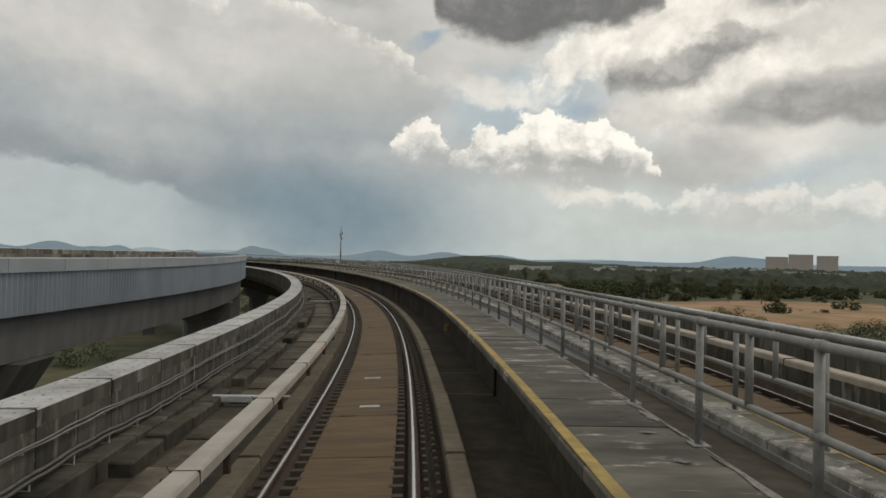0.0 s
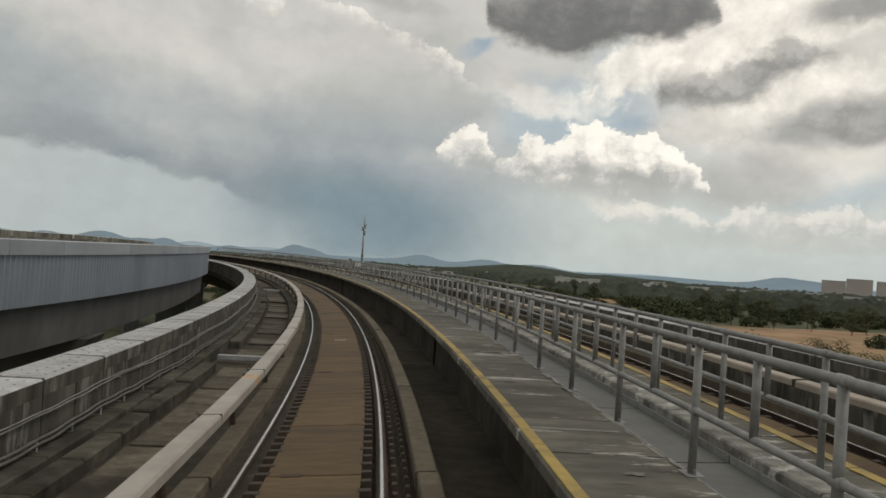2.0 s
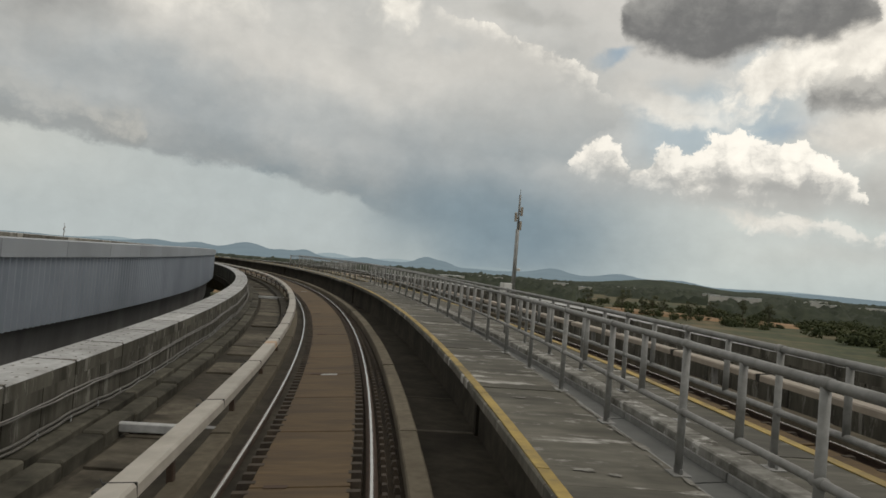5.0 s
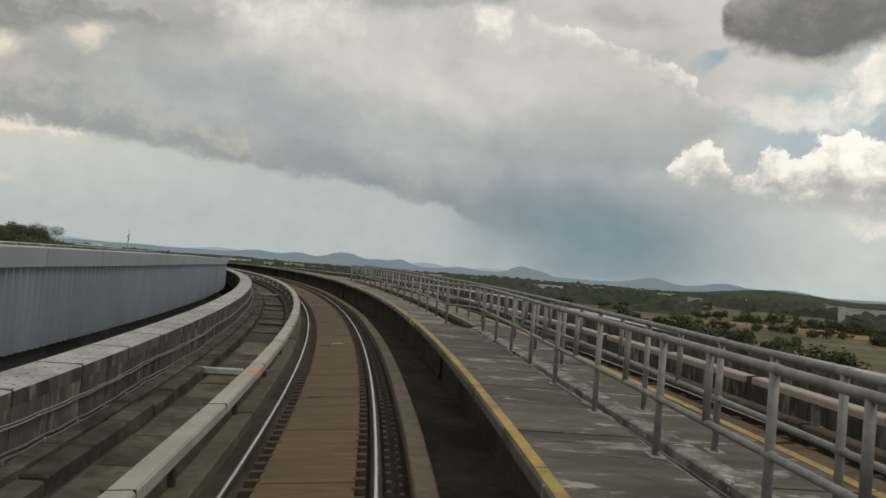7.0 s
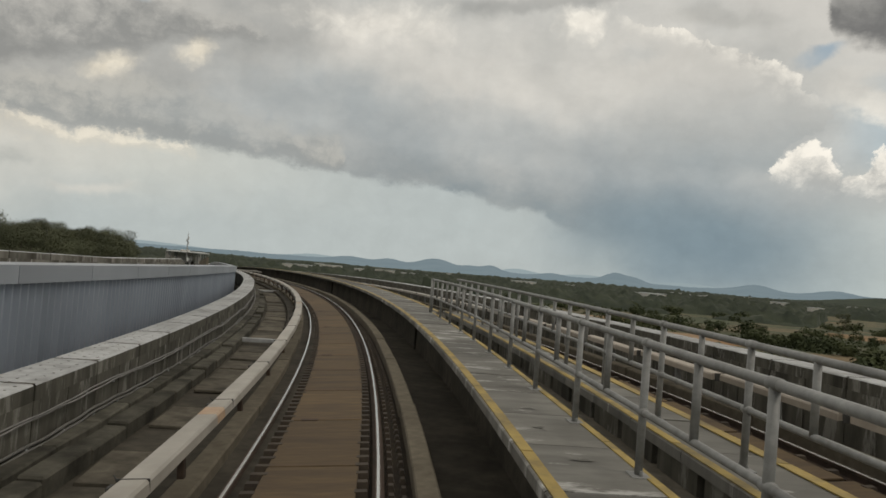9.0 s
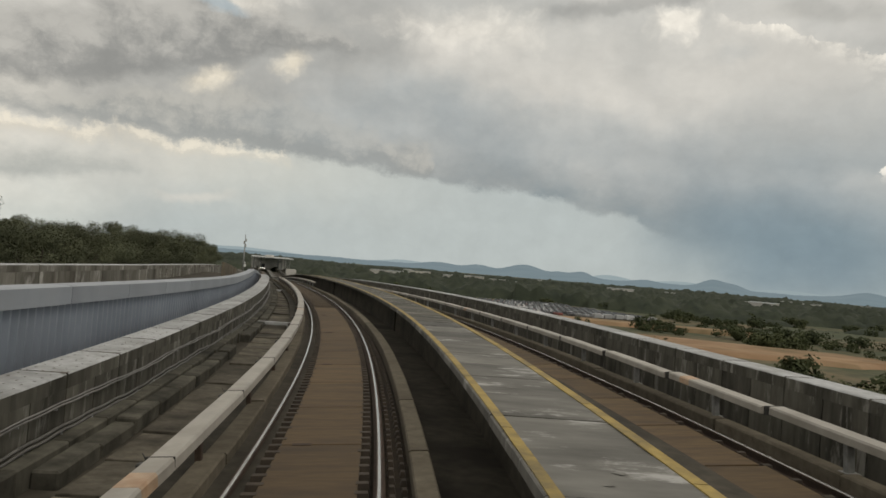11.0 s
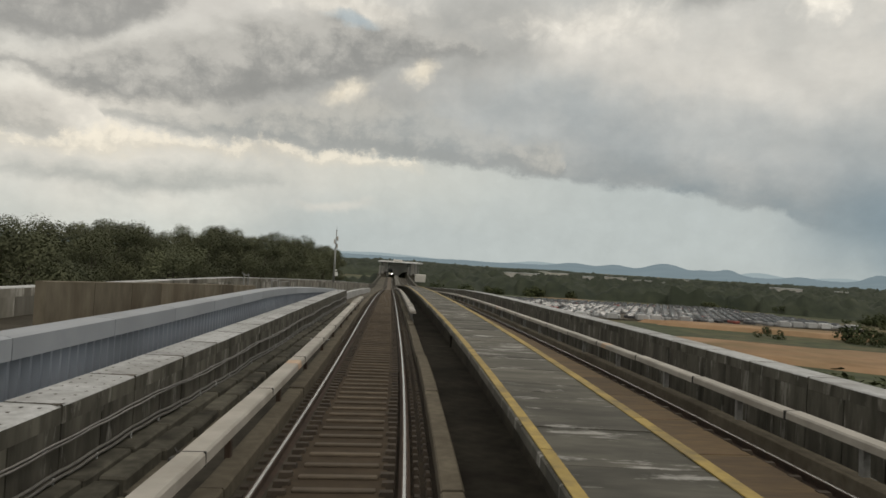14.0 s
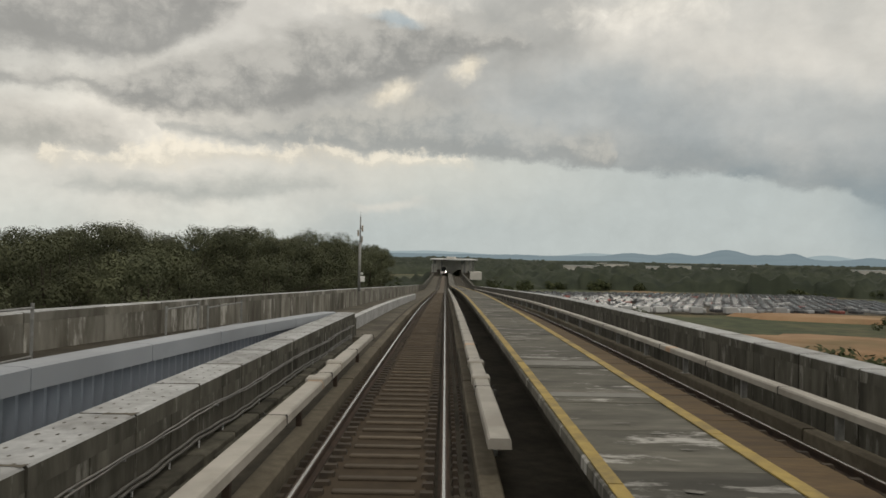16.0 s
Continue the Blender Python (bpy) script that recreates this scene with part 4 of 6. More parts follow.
box_bm(bm, -0.10, 0.10, -0.10, 0.10, -0.56, -0.46, 0.01)
BRACKET_PALE = mesh_of("bracket", bm, M_GALV)
bm = bmesh.new()
box_bm(bm, -0.03, 0.03, -1.69, 1.69, -0.09, -0.03)
CONDUCTOR = mesh_of("conductor", bm, M_RUST)


def power_rail(label, L, H, s0, s1, shift, lift, mesh, flip=False, phase=0.0):
    top = thing("power_rail", label, "power rail", "power rails along the tracks")
    s, i = s0 + 1.7, 0
    while s < s1:
        d, z = (shift(s) if shift else 0), (lift(s) if lift else 0)
        m = frame_at(s, L, H, 1.0, d, z)
        again("cover", mesh, top, m)
        again("conductor", CONDUCTOR, top, m)
        j = s + 1.7
        mj = frame_at(j, L, H, 1.0, shift(j) if shift else 0, lift(j) if lift else 0)
        again("joint_clamp", CLAMP, top, mj @ pose(0, 0, 0, 0, 0, 180) if flip else mj)
        again("bracket", BRACKET_PALE if flip else BRACKET, top, m)
        if mesh is COVER and i % 6 == 2:
            again("rust_patch", COVER_RUST, top, m @ pose(0, 1.0, 0.002), "rust-stained stretch of the cover")
        s += 3.4
        i += 1
    return top


power_rail("power rail under a pale weathered plastic cover on steel brackets", -1.18, 0.50, START, 206.0, None, None, COVER)
power_rail("power rail under a pale weathered cover, ending beside the track", 1.33, 0.46, 196.0, 330.0, None, None, COVER, True)
power_rail("power rail under a dusty beige cover beside the far track", 1.28, 0.50, START, 136.0, D2, Z2, COVER_DUST, True)
power_rail("power rail under a pale cover beside the far track", 1.28, 0.50, 136.0, 330.0, D2, Z2, COVER, True)
bm = bmesh.new()
box_bm(bm, -0.15, 0.15, -0.15, 0.15, -0.10, 0.055, 0.025)
SPLICE = mesh_of("splice_box", bm, M_COVER)
for s_, L_, H_ in ((199.5, -1.18, 0.52), (201.4, -1.18, 0.52), (200.3, 1.33, 0.47), (202.2, 1.33, 0.47)):
    ob = new("splice_box", SPLICE)
    ob.matrix_world = frame_at(s_, L_, H_, 1.0)
    tagged(ob, "pale box-shaped splice cover over the power rail", "splice box", "splice boxes")


# ---- left parapet ----
def parapet(label, inner, top, s0, s1, outward, foot, lift=None, width=0.62, pitch=2.0, mat=None):
    """A concrete wall with a coping of separate blocks. inner: the face towards the track."""
    wall = thing("parapet_wall", label, "parapet wall", kind="structure")
    face = mat or M_WALL
    d = outward
    core = sweep("wall_core", [(lambda s: inner(s) + d * 0.16, foot), (lambda s: inner(s) + d * 0.16, lambda s: top(s) - 0.2),
                               (lambda s: inner(s) + d * (width - 0.06), lambda s: top(s) - 0.2), (lambda s: inner(s) + d * (width - 0.06), foot)],
                 s0, s1, face, wall, lift=lift)
    s = s0
    while s < s1 - 0.3:
        e = min(s + pitch - 0.05, s1)
        blk = sweep("coping_block", [(inner, lambda s: top(s) - 0.20), (inner, lambda s: top(s) - 0.02), (lambda s: inner(s) + d * 0.02, top),
                               (lambda s: inner(s) + d * (width - 0.02), top), (lambda s: inner(s) + d * width, lambda s: top(s) - 0.02), (lambda s: inner(s) + d * width, lambda s: top(s) - 0.20)],
              s, e, face, wall, lift=lift, step=1.0)
        # upward faces take the paler tone, the other faces the wall's
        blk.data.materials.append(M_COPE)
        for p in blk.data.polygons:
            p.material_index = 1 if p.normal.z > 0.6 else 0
        for a, b in ((s, s + pitch / 2 - 0.03), (s + pitch / 2, s + pitch - 0.03)):
            sweep("wall_panel", [(lambda s: inner(s) + d * 0.004, foot), (lambda s: inner(s) + d * 0.004, lambda s: top(s) - 0.202), (lambda s: inner(s) + d * 0.17, lambda s: top(s) - 0.21), (lambda s: inner(s) + d * 0.17, foot)],
                  a, min(b, s1), face, wall, lift=lift, step=1.0)
        s += pitch
    return wall


LEFT = parapet("stained concrete parapet beside the track with coping blocks paler on top", PL, PH, START, 214.5, -1, -0.75)

# flat dark spots on the coping stand in for its fixing holes
verts, faces = [], []
rng = random.Random(5)
s = START
while s < 214:
    for off in (0.11, 0.30, 0.49):
        if rng.random() < 0.88:
            L, H = PL(s) - off + rng.uniform(-0.02, 0.02), PH(s) + 0.003
            r = rng.uniform(0.012, 0.022)
            b = len(verts)
            for k in range(7):
                a = k * 0.8976
                verts.append(at(s + r * 1.7 * math.cos(a) * rng.uniform(0.75, 1.2), L + r * math.sin(a) * rng.uniform(0.75, 1.2), H))
            faces.append(tuple(range(b, b + 7)))
    s += 0.25
# flat dark patches stand in for broken notches at the coping joints
s = START
while s < 214:
    b = len(verts)
    w = rng.uniform(0.05, 0.11)
    for ds, dl in ((-w, -0.0), (-w * 0.7, 0.05), (-0.03, 0.10), (-0.04, 0.34), (0.02, 0.34), (0.03, 0.12), (w * 0.5, 0.04), (w, -0.0)):
        verts.append(at(s - 0.025 + ds + rng.uniform(-0.012, 0.012), PL(s) - dl - 0.004, PH(s) + 0.0035))
    faces.append(tuple(range(b, b + 8)))
    s += 2.0
holes = from_lists("coping_holes", verts, faces, M_CONC, LEFT, "flat dark spots drawn for fixing holes and notches in the coping")
tagged(holes, kind="stuff")


def cable(label, base_h, offset, mat, r, s0, s1, sag, seed, group="cables along the parapet"):
    rg = random.Random(seed)
    verts, faces = [], []
    sides, i = 6, 0
    s = s0
    phase = rg.uniform(0, 6)
    while s <= s1:
        u = ((s + 0.37) % 1.0)
        h = base_h - sag * 4 * u * (1 - u) + 0.006 * math.sin(s * 2.1 + phase) + 0.02 * math.sin(s * 0.9) + 0.02 * math.sin(s * 0.23) + (PH(s) - 0.7)
        L = PL(s) + offset + 0.012 * math.sin(s * 1.7 + phase)
        for k in range(sides):
            a = 2 * math.pi * k / sides
            verts.append(at(s, L + r * math.cos(a), h + r * math.sin(a)))
        if i:
            b = (i - 1) * sides
            for k in range(sides):
                faces.append((b + k, b + (k + 1) % sides, b + sides + (k + 1) % sides, b + sides + k))
        i += 1
        s += 0.25
    ob = from_lists("cable", verts, faces, mat, smooth=True)
    return tagged(ob, label, "cable", group)


cable("grey cable sagging along the parapet wall", 0.350, 0.05, M_CABLE, 0.012, START, 214, 0.014, 1)
cable("grey cable sagging along the parapet wall", 0.318, 0.055, M_CABLE, 0.012, START, 214, 0.018, 2)
cable("thick dark cable low on the parapet wall", 0.075, 0.09, M_CABLE_DARK, 0.021, START, 213, 0.022, 3)
cable("thick dark cable low on the parapet wall", 0.028, 0.11, M_CABLE_DARK, 0.020, START, 213, 0.026, 4)

# rods that carry the cables
bm = bmesh.new()
tube_bm(bm, (0.02, 0, -0.62), (0.02, 0, 0.42), 0.009, sides=6)
tube_bm(bm, (0.03, 0.02, 0.16), (0.03, 0.42, 0.16), 0.009, sides=6)
tube_bm(bm, (0.03, 0.42, 0.16), (0.03, 0.42, 0.12), 0.009, sides=6)
box_bm(bm, 0.0, 0.10, -0.012, 0.012, 0.30, 0.32)
tube_bm(bm, (0.0, 0, -0.06), (0.17, 0, -0.06), 0.011, sides=6)
tube_bm(bm, (0.17, 0, -0.06), (0.17, 0, 0.05), 0.011, sides=6)
HANGER = mesh_of("cable_hanger", bm, M_COPE)
s = START + 0.63
while s < 213:
    ob = new("cable_hanger", HANGER)
    ob.matrix_world = frame_at(s, PL(s) - 0.055, PH(s) - 0.7)
    tagged(ob, "thin galvanised cable hanger on the parapet wall", "cable hanger", "cable hangers")
    s += 1.0

# blocks along the foot of the parapet and slabs on the deck
rng = random.Random(9)
foot = thing("cable_trough", "row of rough concrete trough blocks along the parapet foot", "cable trough", kind="structure")
bm = bmesh.new()
box_bm(bm, 0.0, 0.32, -0.63, 0.63, 0.0, 0.30, 0.02)
BLOCK = mesh_of("trough_block", bm, M_LEDGE)
bm = bmesh.new()
box_bm(bm, -0.06, 0.24, -0.62, 0.62, 0.0, 0.25, 0.025)
BLOCK_LOW = mesh_of("trough_block", bm, M_LEDGE)
s = START
while s < 212:
    again("trough_block", BLOCK, foot, frame_at(s, PL(s) + 0.0, -0.37) @ pose(0, 0, 0, 0, 0, rng.uniform(-1, 1)))
    if rng.random() < 0.93:
        again("trough_block", BLOCK_LOW, foot, frame_at(s + 0.3, PL(s) + 0.36, -0.37 - rng.uniform(0, 0.06)) @ pose(0, 0, 0, 0, 0, rng.uniform(-1, 1)))
    s += 1.3
slabs = thing("deck_slabs", "pale grey concrete slabs on the deck beside the track", "deck slabs", kind="structure")
bm = bmesh.new()
box_bm(bm, -0.42, 0.42, -0.66, 0.66, 0.0, 0.05, 0.008)
DSLAB = mesh_of("deck_slab", bm, M_DSLAB)
s = START
while s < 206:
    if rng.random() < 0.82:
        mid = (PL(s) + 0.62 - 1.58) / 2
        again("deck_slab", DSLAB, slabs, frame_at(s, mid, -0.352 + rng.uniform(-0.012, 0.02)) @ pose(0, 0, 0, rng.uniform(-1, 1), rng.uniform(-1, 1), rng.uniform(-2, 2)))
    s += 1.42
# pale beams across the gap at the span joints
bm = bmesh.new()
box_bm(bm, -0.75, 0.75, -0.07, 0.07, -0.05, 0.07, 0.012)
BEAM = mesh_of("cross_beam", bm, M_COPE)
s = 13.5
while s < 206:
    ob = new("cross_beam", BEAM)
    ob.matrix_world = frame_at(s, (PL(s) + 0.45 - 1.5) / 2 + 0.1, -0.22)
    tagged(ob, "short pale concrete beam across the deck at a span joint", "cross beam", "cross beams")
    sweep("floor_joint", [(1.38, -0.31), (1.38, -0.292), (2.44, -0.292), (2.44, -0.31)], s + 1.1, s + 1.22, M_CONC, deck, step=0.2)
    sweep("floor_joint", [(1.38, -0.31), (1.38, -0.294), (2.44, -0.294), (2.44, -0.31)], s + 3.9, s + 3.97, M_CONC, deck, step=0.2)
    bx = [(2.40, -0.31), (2.40, 0.79), (2.47, 0.79), (2.47, -0.31)]
    # a dark strip on the wall paints the shade of the open joint
    sweep("wall_joint", bx, s + 1.0, s + 1.16, M_GAP_DARK, deck, step=0.2)
    s += 29.3


# ---- walkways ----
def walkway(label, left, right, h, s0, s1, lift, pitch, seed):
    top = thing("walkway", label, "walkway", kind="structure")
    rg = random.Random(seed)
    s, i = s0, 0
    while s < s1:
        e = min(s + pitch, s1)
        dz = rg.uniform(-0.006, 0.006)
        sweep("walkway_slab", [(left, h - 0.098 + dz), (left, h - 0.012 + dz), (lambda s: left(s) + 0.012, h + dz), (lambda s: right(s) - 0.012, h + dz), (right, h - 0.012 + dz), (right, h - 0.098 + dz)],
              s + 0.008, e - 0.008, M_SLAB_PALE if 103 < s < 150 else M_SLAB, top, lift=lift, step=pitch)
        s = e
    return top


W1 = walkway("weathered grey concrete walkway slabs with white stains", WALK_L, lambda s: WALK_R(s) if s < 131.5 else 3.08, WALK_H, START, 300.0, None, 1.28, 3)
walkway("weathered concrete walkway of the second track", W2_L, W2_R, WALK_H + 0.05, START, 131.2, LIFT2, 1.28, 4)
strips = thing("cover_slabs", "paler narrow cover slabs across the walkway", "cover slabs", kind="structure")
for s_, d_ in STRIP_AT:
    sweep("cover_slab", [(lambda s: WALK_L(s) + 0.13, WALK_H - 0.02), (lambda s: WALK_L(s) + 0.13, WALK_H + 0.010), (lambda s: (WALK_R(s) if s < 131.5 else 3.08) - 0.14, WALK_H + 0.010), (lambda s: (WALK_R(s) if s < 131.5 else 3.08) - 0.14, WALK_H - 0.02)], s_, s_ + d_, M_COVER_SLAB, strips, step=1.0)
far_walk = tagged(sweep("walkway", [(1.76, 0.55), (1.76, 0.9), (3.08, 0.9), (3.08, 0.55)], 300.0, FAR, M_SLAB), "weathered concrete walkway running on to the station", "walkway", kind="structure")


def yellow_edge(left, width, h, s0, s1, lift=None):
    top = thing("edge_marking", "worn yellow painted edge strip on the walkway", "edge marking", "yellow walkway edges")
    s = s0
    while s < s1:
        e = min(s + 3.0, s1)
        sweep("strip", [(left, h + 0.0015), (left, h + 0.012), (lambda s: left(s) + width, h + 0.012), (lambda s: left(s) + width, h + 0.0015)], s + 0.01, e - 0.01, M_YELLOW, top, lift=lift)
        s = e
    return top


yellow_edge(lambda s: WALK_L(s) + 0.025, 0.10, WALK_H, START, 330)
yellow_edge(lambda s: 2.97, 0.12, WALK_H, 131.5, 330)
yellow_edge(lambda s: WALK_R(s) - 0.07, 0.07, WALK_H, 103.5, 131.2)
yellow_edge(lambda s: W2_L(s) + 0.01, 0.09, WALK_H + 0.05, 103.5, 131.0, LIFT2)
yellow_edge(lambda s: W2_R(s) - 0.13, 0.12, WALK_H + 0.05, START, 131.0, LIFT2)
# channel between the two walkways: a kerb with steel cable trays on both its sides
def across(f, d=0.0):
    return lambda s: WALK_R(s) + f * (W2_L(s) - WALK_R(s)) + d


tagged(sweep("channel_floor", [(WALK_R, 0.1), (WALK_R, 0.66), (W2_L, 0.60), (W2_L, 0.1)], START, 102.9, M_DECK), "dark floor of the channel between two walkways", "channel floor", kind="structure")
kerb = thing("channel_kerb", "lime-stained concrete kerb along the second walkway", "kerb", kind="structure")
s = START
while s < 102.8:
    e = min(s + 2.93, 102.9)
    sweep("kerb_block", [(across(1.0, -0.16), 0.5), (across(1.0, -0.16), 0.94), (across(1.0, -0.14), 0.955), (across(1.0, 0.06), 0.962), (across(1.0, 0.06), 0.5)], s, e, M_KERB, kerb, lift=LIFT2)
    s += 2.95
# steel lids of the cable duct lean between the walkway and the kerb
duct = thing("cable_duct", "grey steel cable duct with lid plates between two walkways", "cable duct")
s = START
while s < 102.7:
    e = min(s + 2.37, 102.9)
    sweep("lid_plate", [(across(0.0, 0.11), lambda s: 0.70 - LIFT2(s) * 0.5), (across(0.0, 0.11), lambda s: 0.715 - LIFT2(s) * 0.5), (across(1.0, -0.19), 0.80), (across(1.0, -0.19), 0.785)], s, e, M_TRAY, duct, lift=LIFT2)
    sweep("lid_flange", [(across(1.0, -0.20), 0.80), (across(1.0, -0.20), 0.87), (across(1.0, -0.172), 0.87), (across(1.0, -0.172), 0.80)], s, e, M_GALV, duct, lift=LIFT2)
    s += 2.4
# perforated edge strip with its teeth
strip = thing("perforated_strip", "perforated galvanised strip along the walkway edge", "perforated strip")
sweep("rail_bar", [(across(0.0, 0.015), 0.83), (across(0.0, 0.015), 0.87), (across(0.0, 0.03), 0.87), (across(0.0, 0.03), 0.83)], START, 102.9, M_GALV, strip)
sweep("rail_bar", [(across(0.0, 0.09), 0.80), (across(0.0, 0.09), 0.84), (across(0.0, 0.105), 0.84), (across(0.0, 0.105), 0.80)], START, 102.9, M_GALV, strip)
verts, faces = [], []
s = START
while s < 102.8:
    L = WALK_R(s)
    b = len(verts)
    for ds, dl, h in ((0, 0.03, 0.862), (0.016, 0.03, 0.862), (0.016, 0.09, 0.832), (0, 0.09, 0.832)):
        verts.append(at(s + ds, L + dl, h))
    for ds, dl, h in ((0, 0.03, 0.846), (0.016, 0.03, 0.846), (0.016, 0.09, 0.816), (0, 0.09, 0.816)):
        verts.append(at(s + ds, L + dl, h))
    faces += [(b, b + 1, b + 2, b + 3), (b, b + 4, b + 5, b + 1), (b + 1, b + 5, b + 6, b + 2), (b + 3, b + 2, b + 6, b + 7), (b, b + 3, b + 7, b + 4)]
    s += 0.045
teeth = from_lists("strip_teeth", verts, faces, M_GALV, strip)
tagged(teeth, kind="stuff")


def ragged(rg, s, L, ds, dl, H, verts, faces):
    """A thin patch with a torn outline, ds along the line and dl across it."""
    n, b = 14, len(verts)
    for k in range(n):
        a = 2 * math.pi * k / n
        r = rg.uniform(0.45, 1.1)
        verts.append(at(s + ds * r * math.cos(a), L + dl * r * math.sin(a), H))
    faces.append(tuple(range(b, b + n)))


rng = random.Random(21)
verts, faces = [], []
s = START
while s < 300:
    edge = WALK_R(s) if s < 131 else 2.97
    if s < 103 and rng.random() < 0.85:
        ragged(rng, s, edge - rng.uniform(0.02, 0.07), rng.uniform(0.15, 0.45), rng.uniform(0.02, 0.06), WALK_H + 0.009, verts, faces)
    for _ in range(2):
        if rng.random() < 0.5:
            w = rng.uniform(0.03, 0.15)
            ragged(rng, s + rng.uniform(-0.3, 0.3), rng.uniform(WALK_L(s) + 0.35, edge - 0.3), rng.uniform(0.006, 0.022) if rng.random() < 0.8 else rng.uniform(0.025, 0.06), w, WALK_H + 0.009, verts, faces)
    s += 0.55
lime = from_lists("lime_stain", verts, faces, M_LIME, W1, "white lime stains on the slabs")
tagged(lime, kind="stuff")
tray2 = tagged(sweep("hung_tray", [(lambda s: WALK_R(s) + 0.01, 0.72), (lambda s: WALK_R(s) + 0.01, 0.87), (lambda s: WALK_R(s) + 0.03, 0.87), (lambda s: WALK_R(s) + 0.03, 0.72)], 103.2, 131.0, M_TRAY), "grey steel cable tray hung beside the walkway", "cable tray")
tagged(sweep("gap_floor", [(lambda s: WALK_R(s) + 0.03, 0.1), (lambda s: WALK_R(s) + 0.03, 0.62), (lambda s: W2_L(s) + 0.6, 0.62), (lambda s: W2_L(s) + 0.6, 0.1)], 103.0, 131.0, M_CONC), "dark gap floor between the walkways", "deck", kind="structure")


side_wall = thing("walkway_wall", "mottled concrete side wall under the second walkway", "wall", kind="structure")
s = 103.0
while s < 130.5:
    sweep("wall_panel", [(lambda s: W2_L(s) + 0.03, 0.58), (lambda s: W2_L(s) + 0.03, 0.848), (lambda s: W2_L(s) + 0.14, 0.848), (lambda s: W2_L(s) + 0.14, 0.58)], s, s + 0.86, M_WALL, side_wall, lift=LIFT2, step=1.0)
    s += 1.0


# ---- railings ----
POST_H, MID_H = 0.98, 0.47
bm = bmesh.new()
tube_bm(bm, (0, 0, 0), (0, 0, POST_H), 0.030)
POST = mesh_of("post", bm, M_GALV, True)
bm = bmesh.new()
box_bm(bm, -0.07, 0.07, -0.09, 0.09, 0.0, 0.012, 0.003)
for y in (-0.06, 0.06):
    tube_bm(bm, (0.0, y, 0.01), (0.0, y, 0.05), 0.012, sides=6)
PLATE_BASE = mesh_of("base_plate", bm, M_GALV)
bm = bmesh.new()
tube_bm(bm, (0, 0, MID_H), (0, 0, POST_H), 0.028)
BALUSTER = mesh_of("baluster", bm, M_GALV, True)
bm = bmesh.new()
tube_bm(bm, (0, -0.05, POST_H), (0, 0.05, POST_H), 0.036)
COLLAR = mesh_of("collar", bm, M_GALV, True)
bm = bmesh.new()
tube_bm(bm, (0, -0.05, MID_H), (0, 0.05, MID_H), 0.035)
COLLAR_MID = mesh_of("collar", bm, M_GALV, True)


def pipe(name, pts, r, parent, sides=10, mat=None):
    verts, faces = [], []
    for i, p in enumerate(pts):
        a = pts[max(0, i - 1)]
        b = pts[min(len(pts) - 1, i + 1)]
        q = (b - a).to_track_quat("Z", "Y")
        for k in range(sides):
            t = 2 * math.pi * k / sides
            verts.append(p + q @ Vector((r * math.cos(t), r * math.sin(t), 0)))
        if i:
            c = (i - 1) * sides
            for k in range(sides):
                faces.append((c + k, c + (k + 1) % sides, c + sides + (k + 1) % sides, c + sides + k))
    faces.append(tuple(range(sides - 1, -1, -1)))
    faces.append(tuple(len(verts) - sides + k for k in range(sides)))
    return from_lists(name, verts, faces, mat or M_GALV, parent, smooth=True)


def railing(label, L, H, s0, s1, lift, pitch, group="walkway railings"):
    top = thing("railing", label, "railing", group)
    s = s0
    while s <= s1 + 0.01:
        m = frame_at(s, L(s), H + (lift(s) if lift else 0))
        p = again("post", POST, top, m)
        again("base_plate", PLATE_BASE, top, m)
        again("collar", COLLAR, top, m)
        again("collar", COLLAR_MID, top, m)
        if s + pitch / 2 < s1:
            h = s + pitch / 2
            again("baluster", BALUSTER, top, frame_at(h, L(h), H + (lift(h) if lift else 0)))
        s += pitch
    n = int((s1 - s0) / 1.5) + 1
    for nm, hh, r in (("top_rail", POST_H, 0.030), ("mid_rail", MID_H, 0.026)):
        pts = [at(s0 + (s1 - s0) * i / n, L(s0 + (s1 - s0) * i / n), H + hh + (lift(s0 + (s1 - s0) * i / n) if lift else 0)) for i in range(n + 1)]
        pipe(nm, pts, r, top)
    return top


R1 = knots((-20, 2.98), (60, 3.0), (95, 3.0), (103, 3.3))
R1B = knots((103, 2.66), (118, 2.60), (131, 2.70))
R2 = knots((-20, 4.25), (48, 4.22), (88, 3.70), (104, 3.66), (118, 3.5), (131, 3.45))
railing("galvanised tubular railing along the walkway edge", R1, WALK_H, -13.4, 103.0, None, 1.75)
RB = railing("galvanised tubular railing ending beside the walkway", R1B, WALK_H, 103.7, 130.7, None, 1.8)
railing("galvanised tubular railing on the second walkway", R2, WALK_H + 0.05, -13.0, 131.0, LIFT2, 1.75)
for hh in (POST_H, MID_H):
    pipe("cross_rail", [at(103.0, 3.3, WALK_H + hh), at(103.7, 2.66, WALK_H + hh)], 0.028, RB)
pipe("end_post", [at(131.0, 2.70, WALK_H), at(131.0, 2.70, WALK_H + POST_H)], 0.034, RB)

# ---- right parapet ----
PR = lambda s: D2(s) + 2.15
PRH = knots((-20, 0.95), (104, 0.95), (200, 0.93), (480, 0.93))
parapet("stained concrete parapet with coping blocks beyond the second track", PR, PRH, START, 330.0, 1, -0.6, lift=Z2)
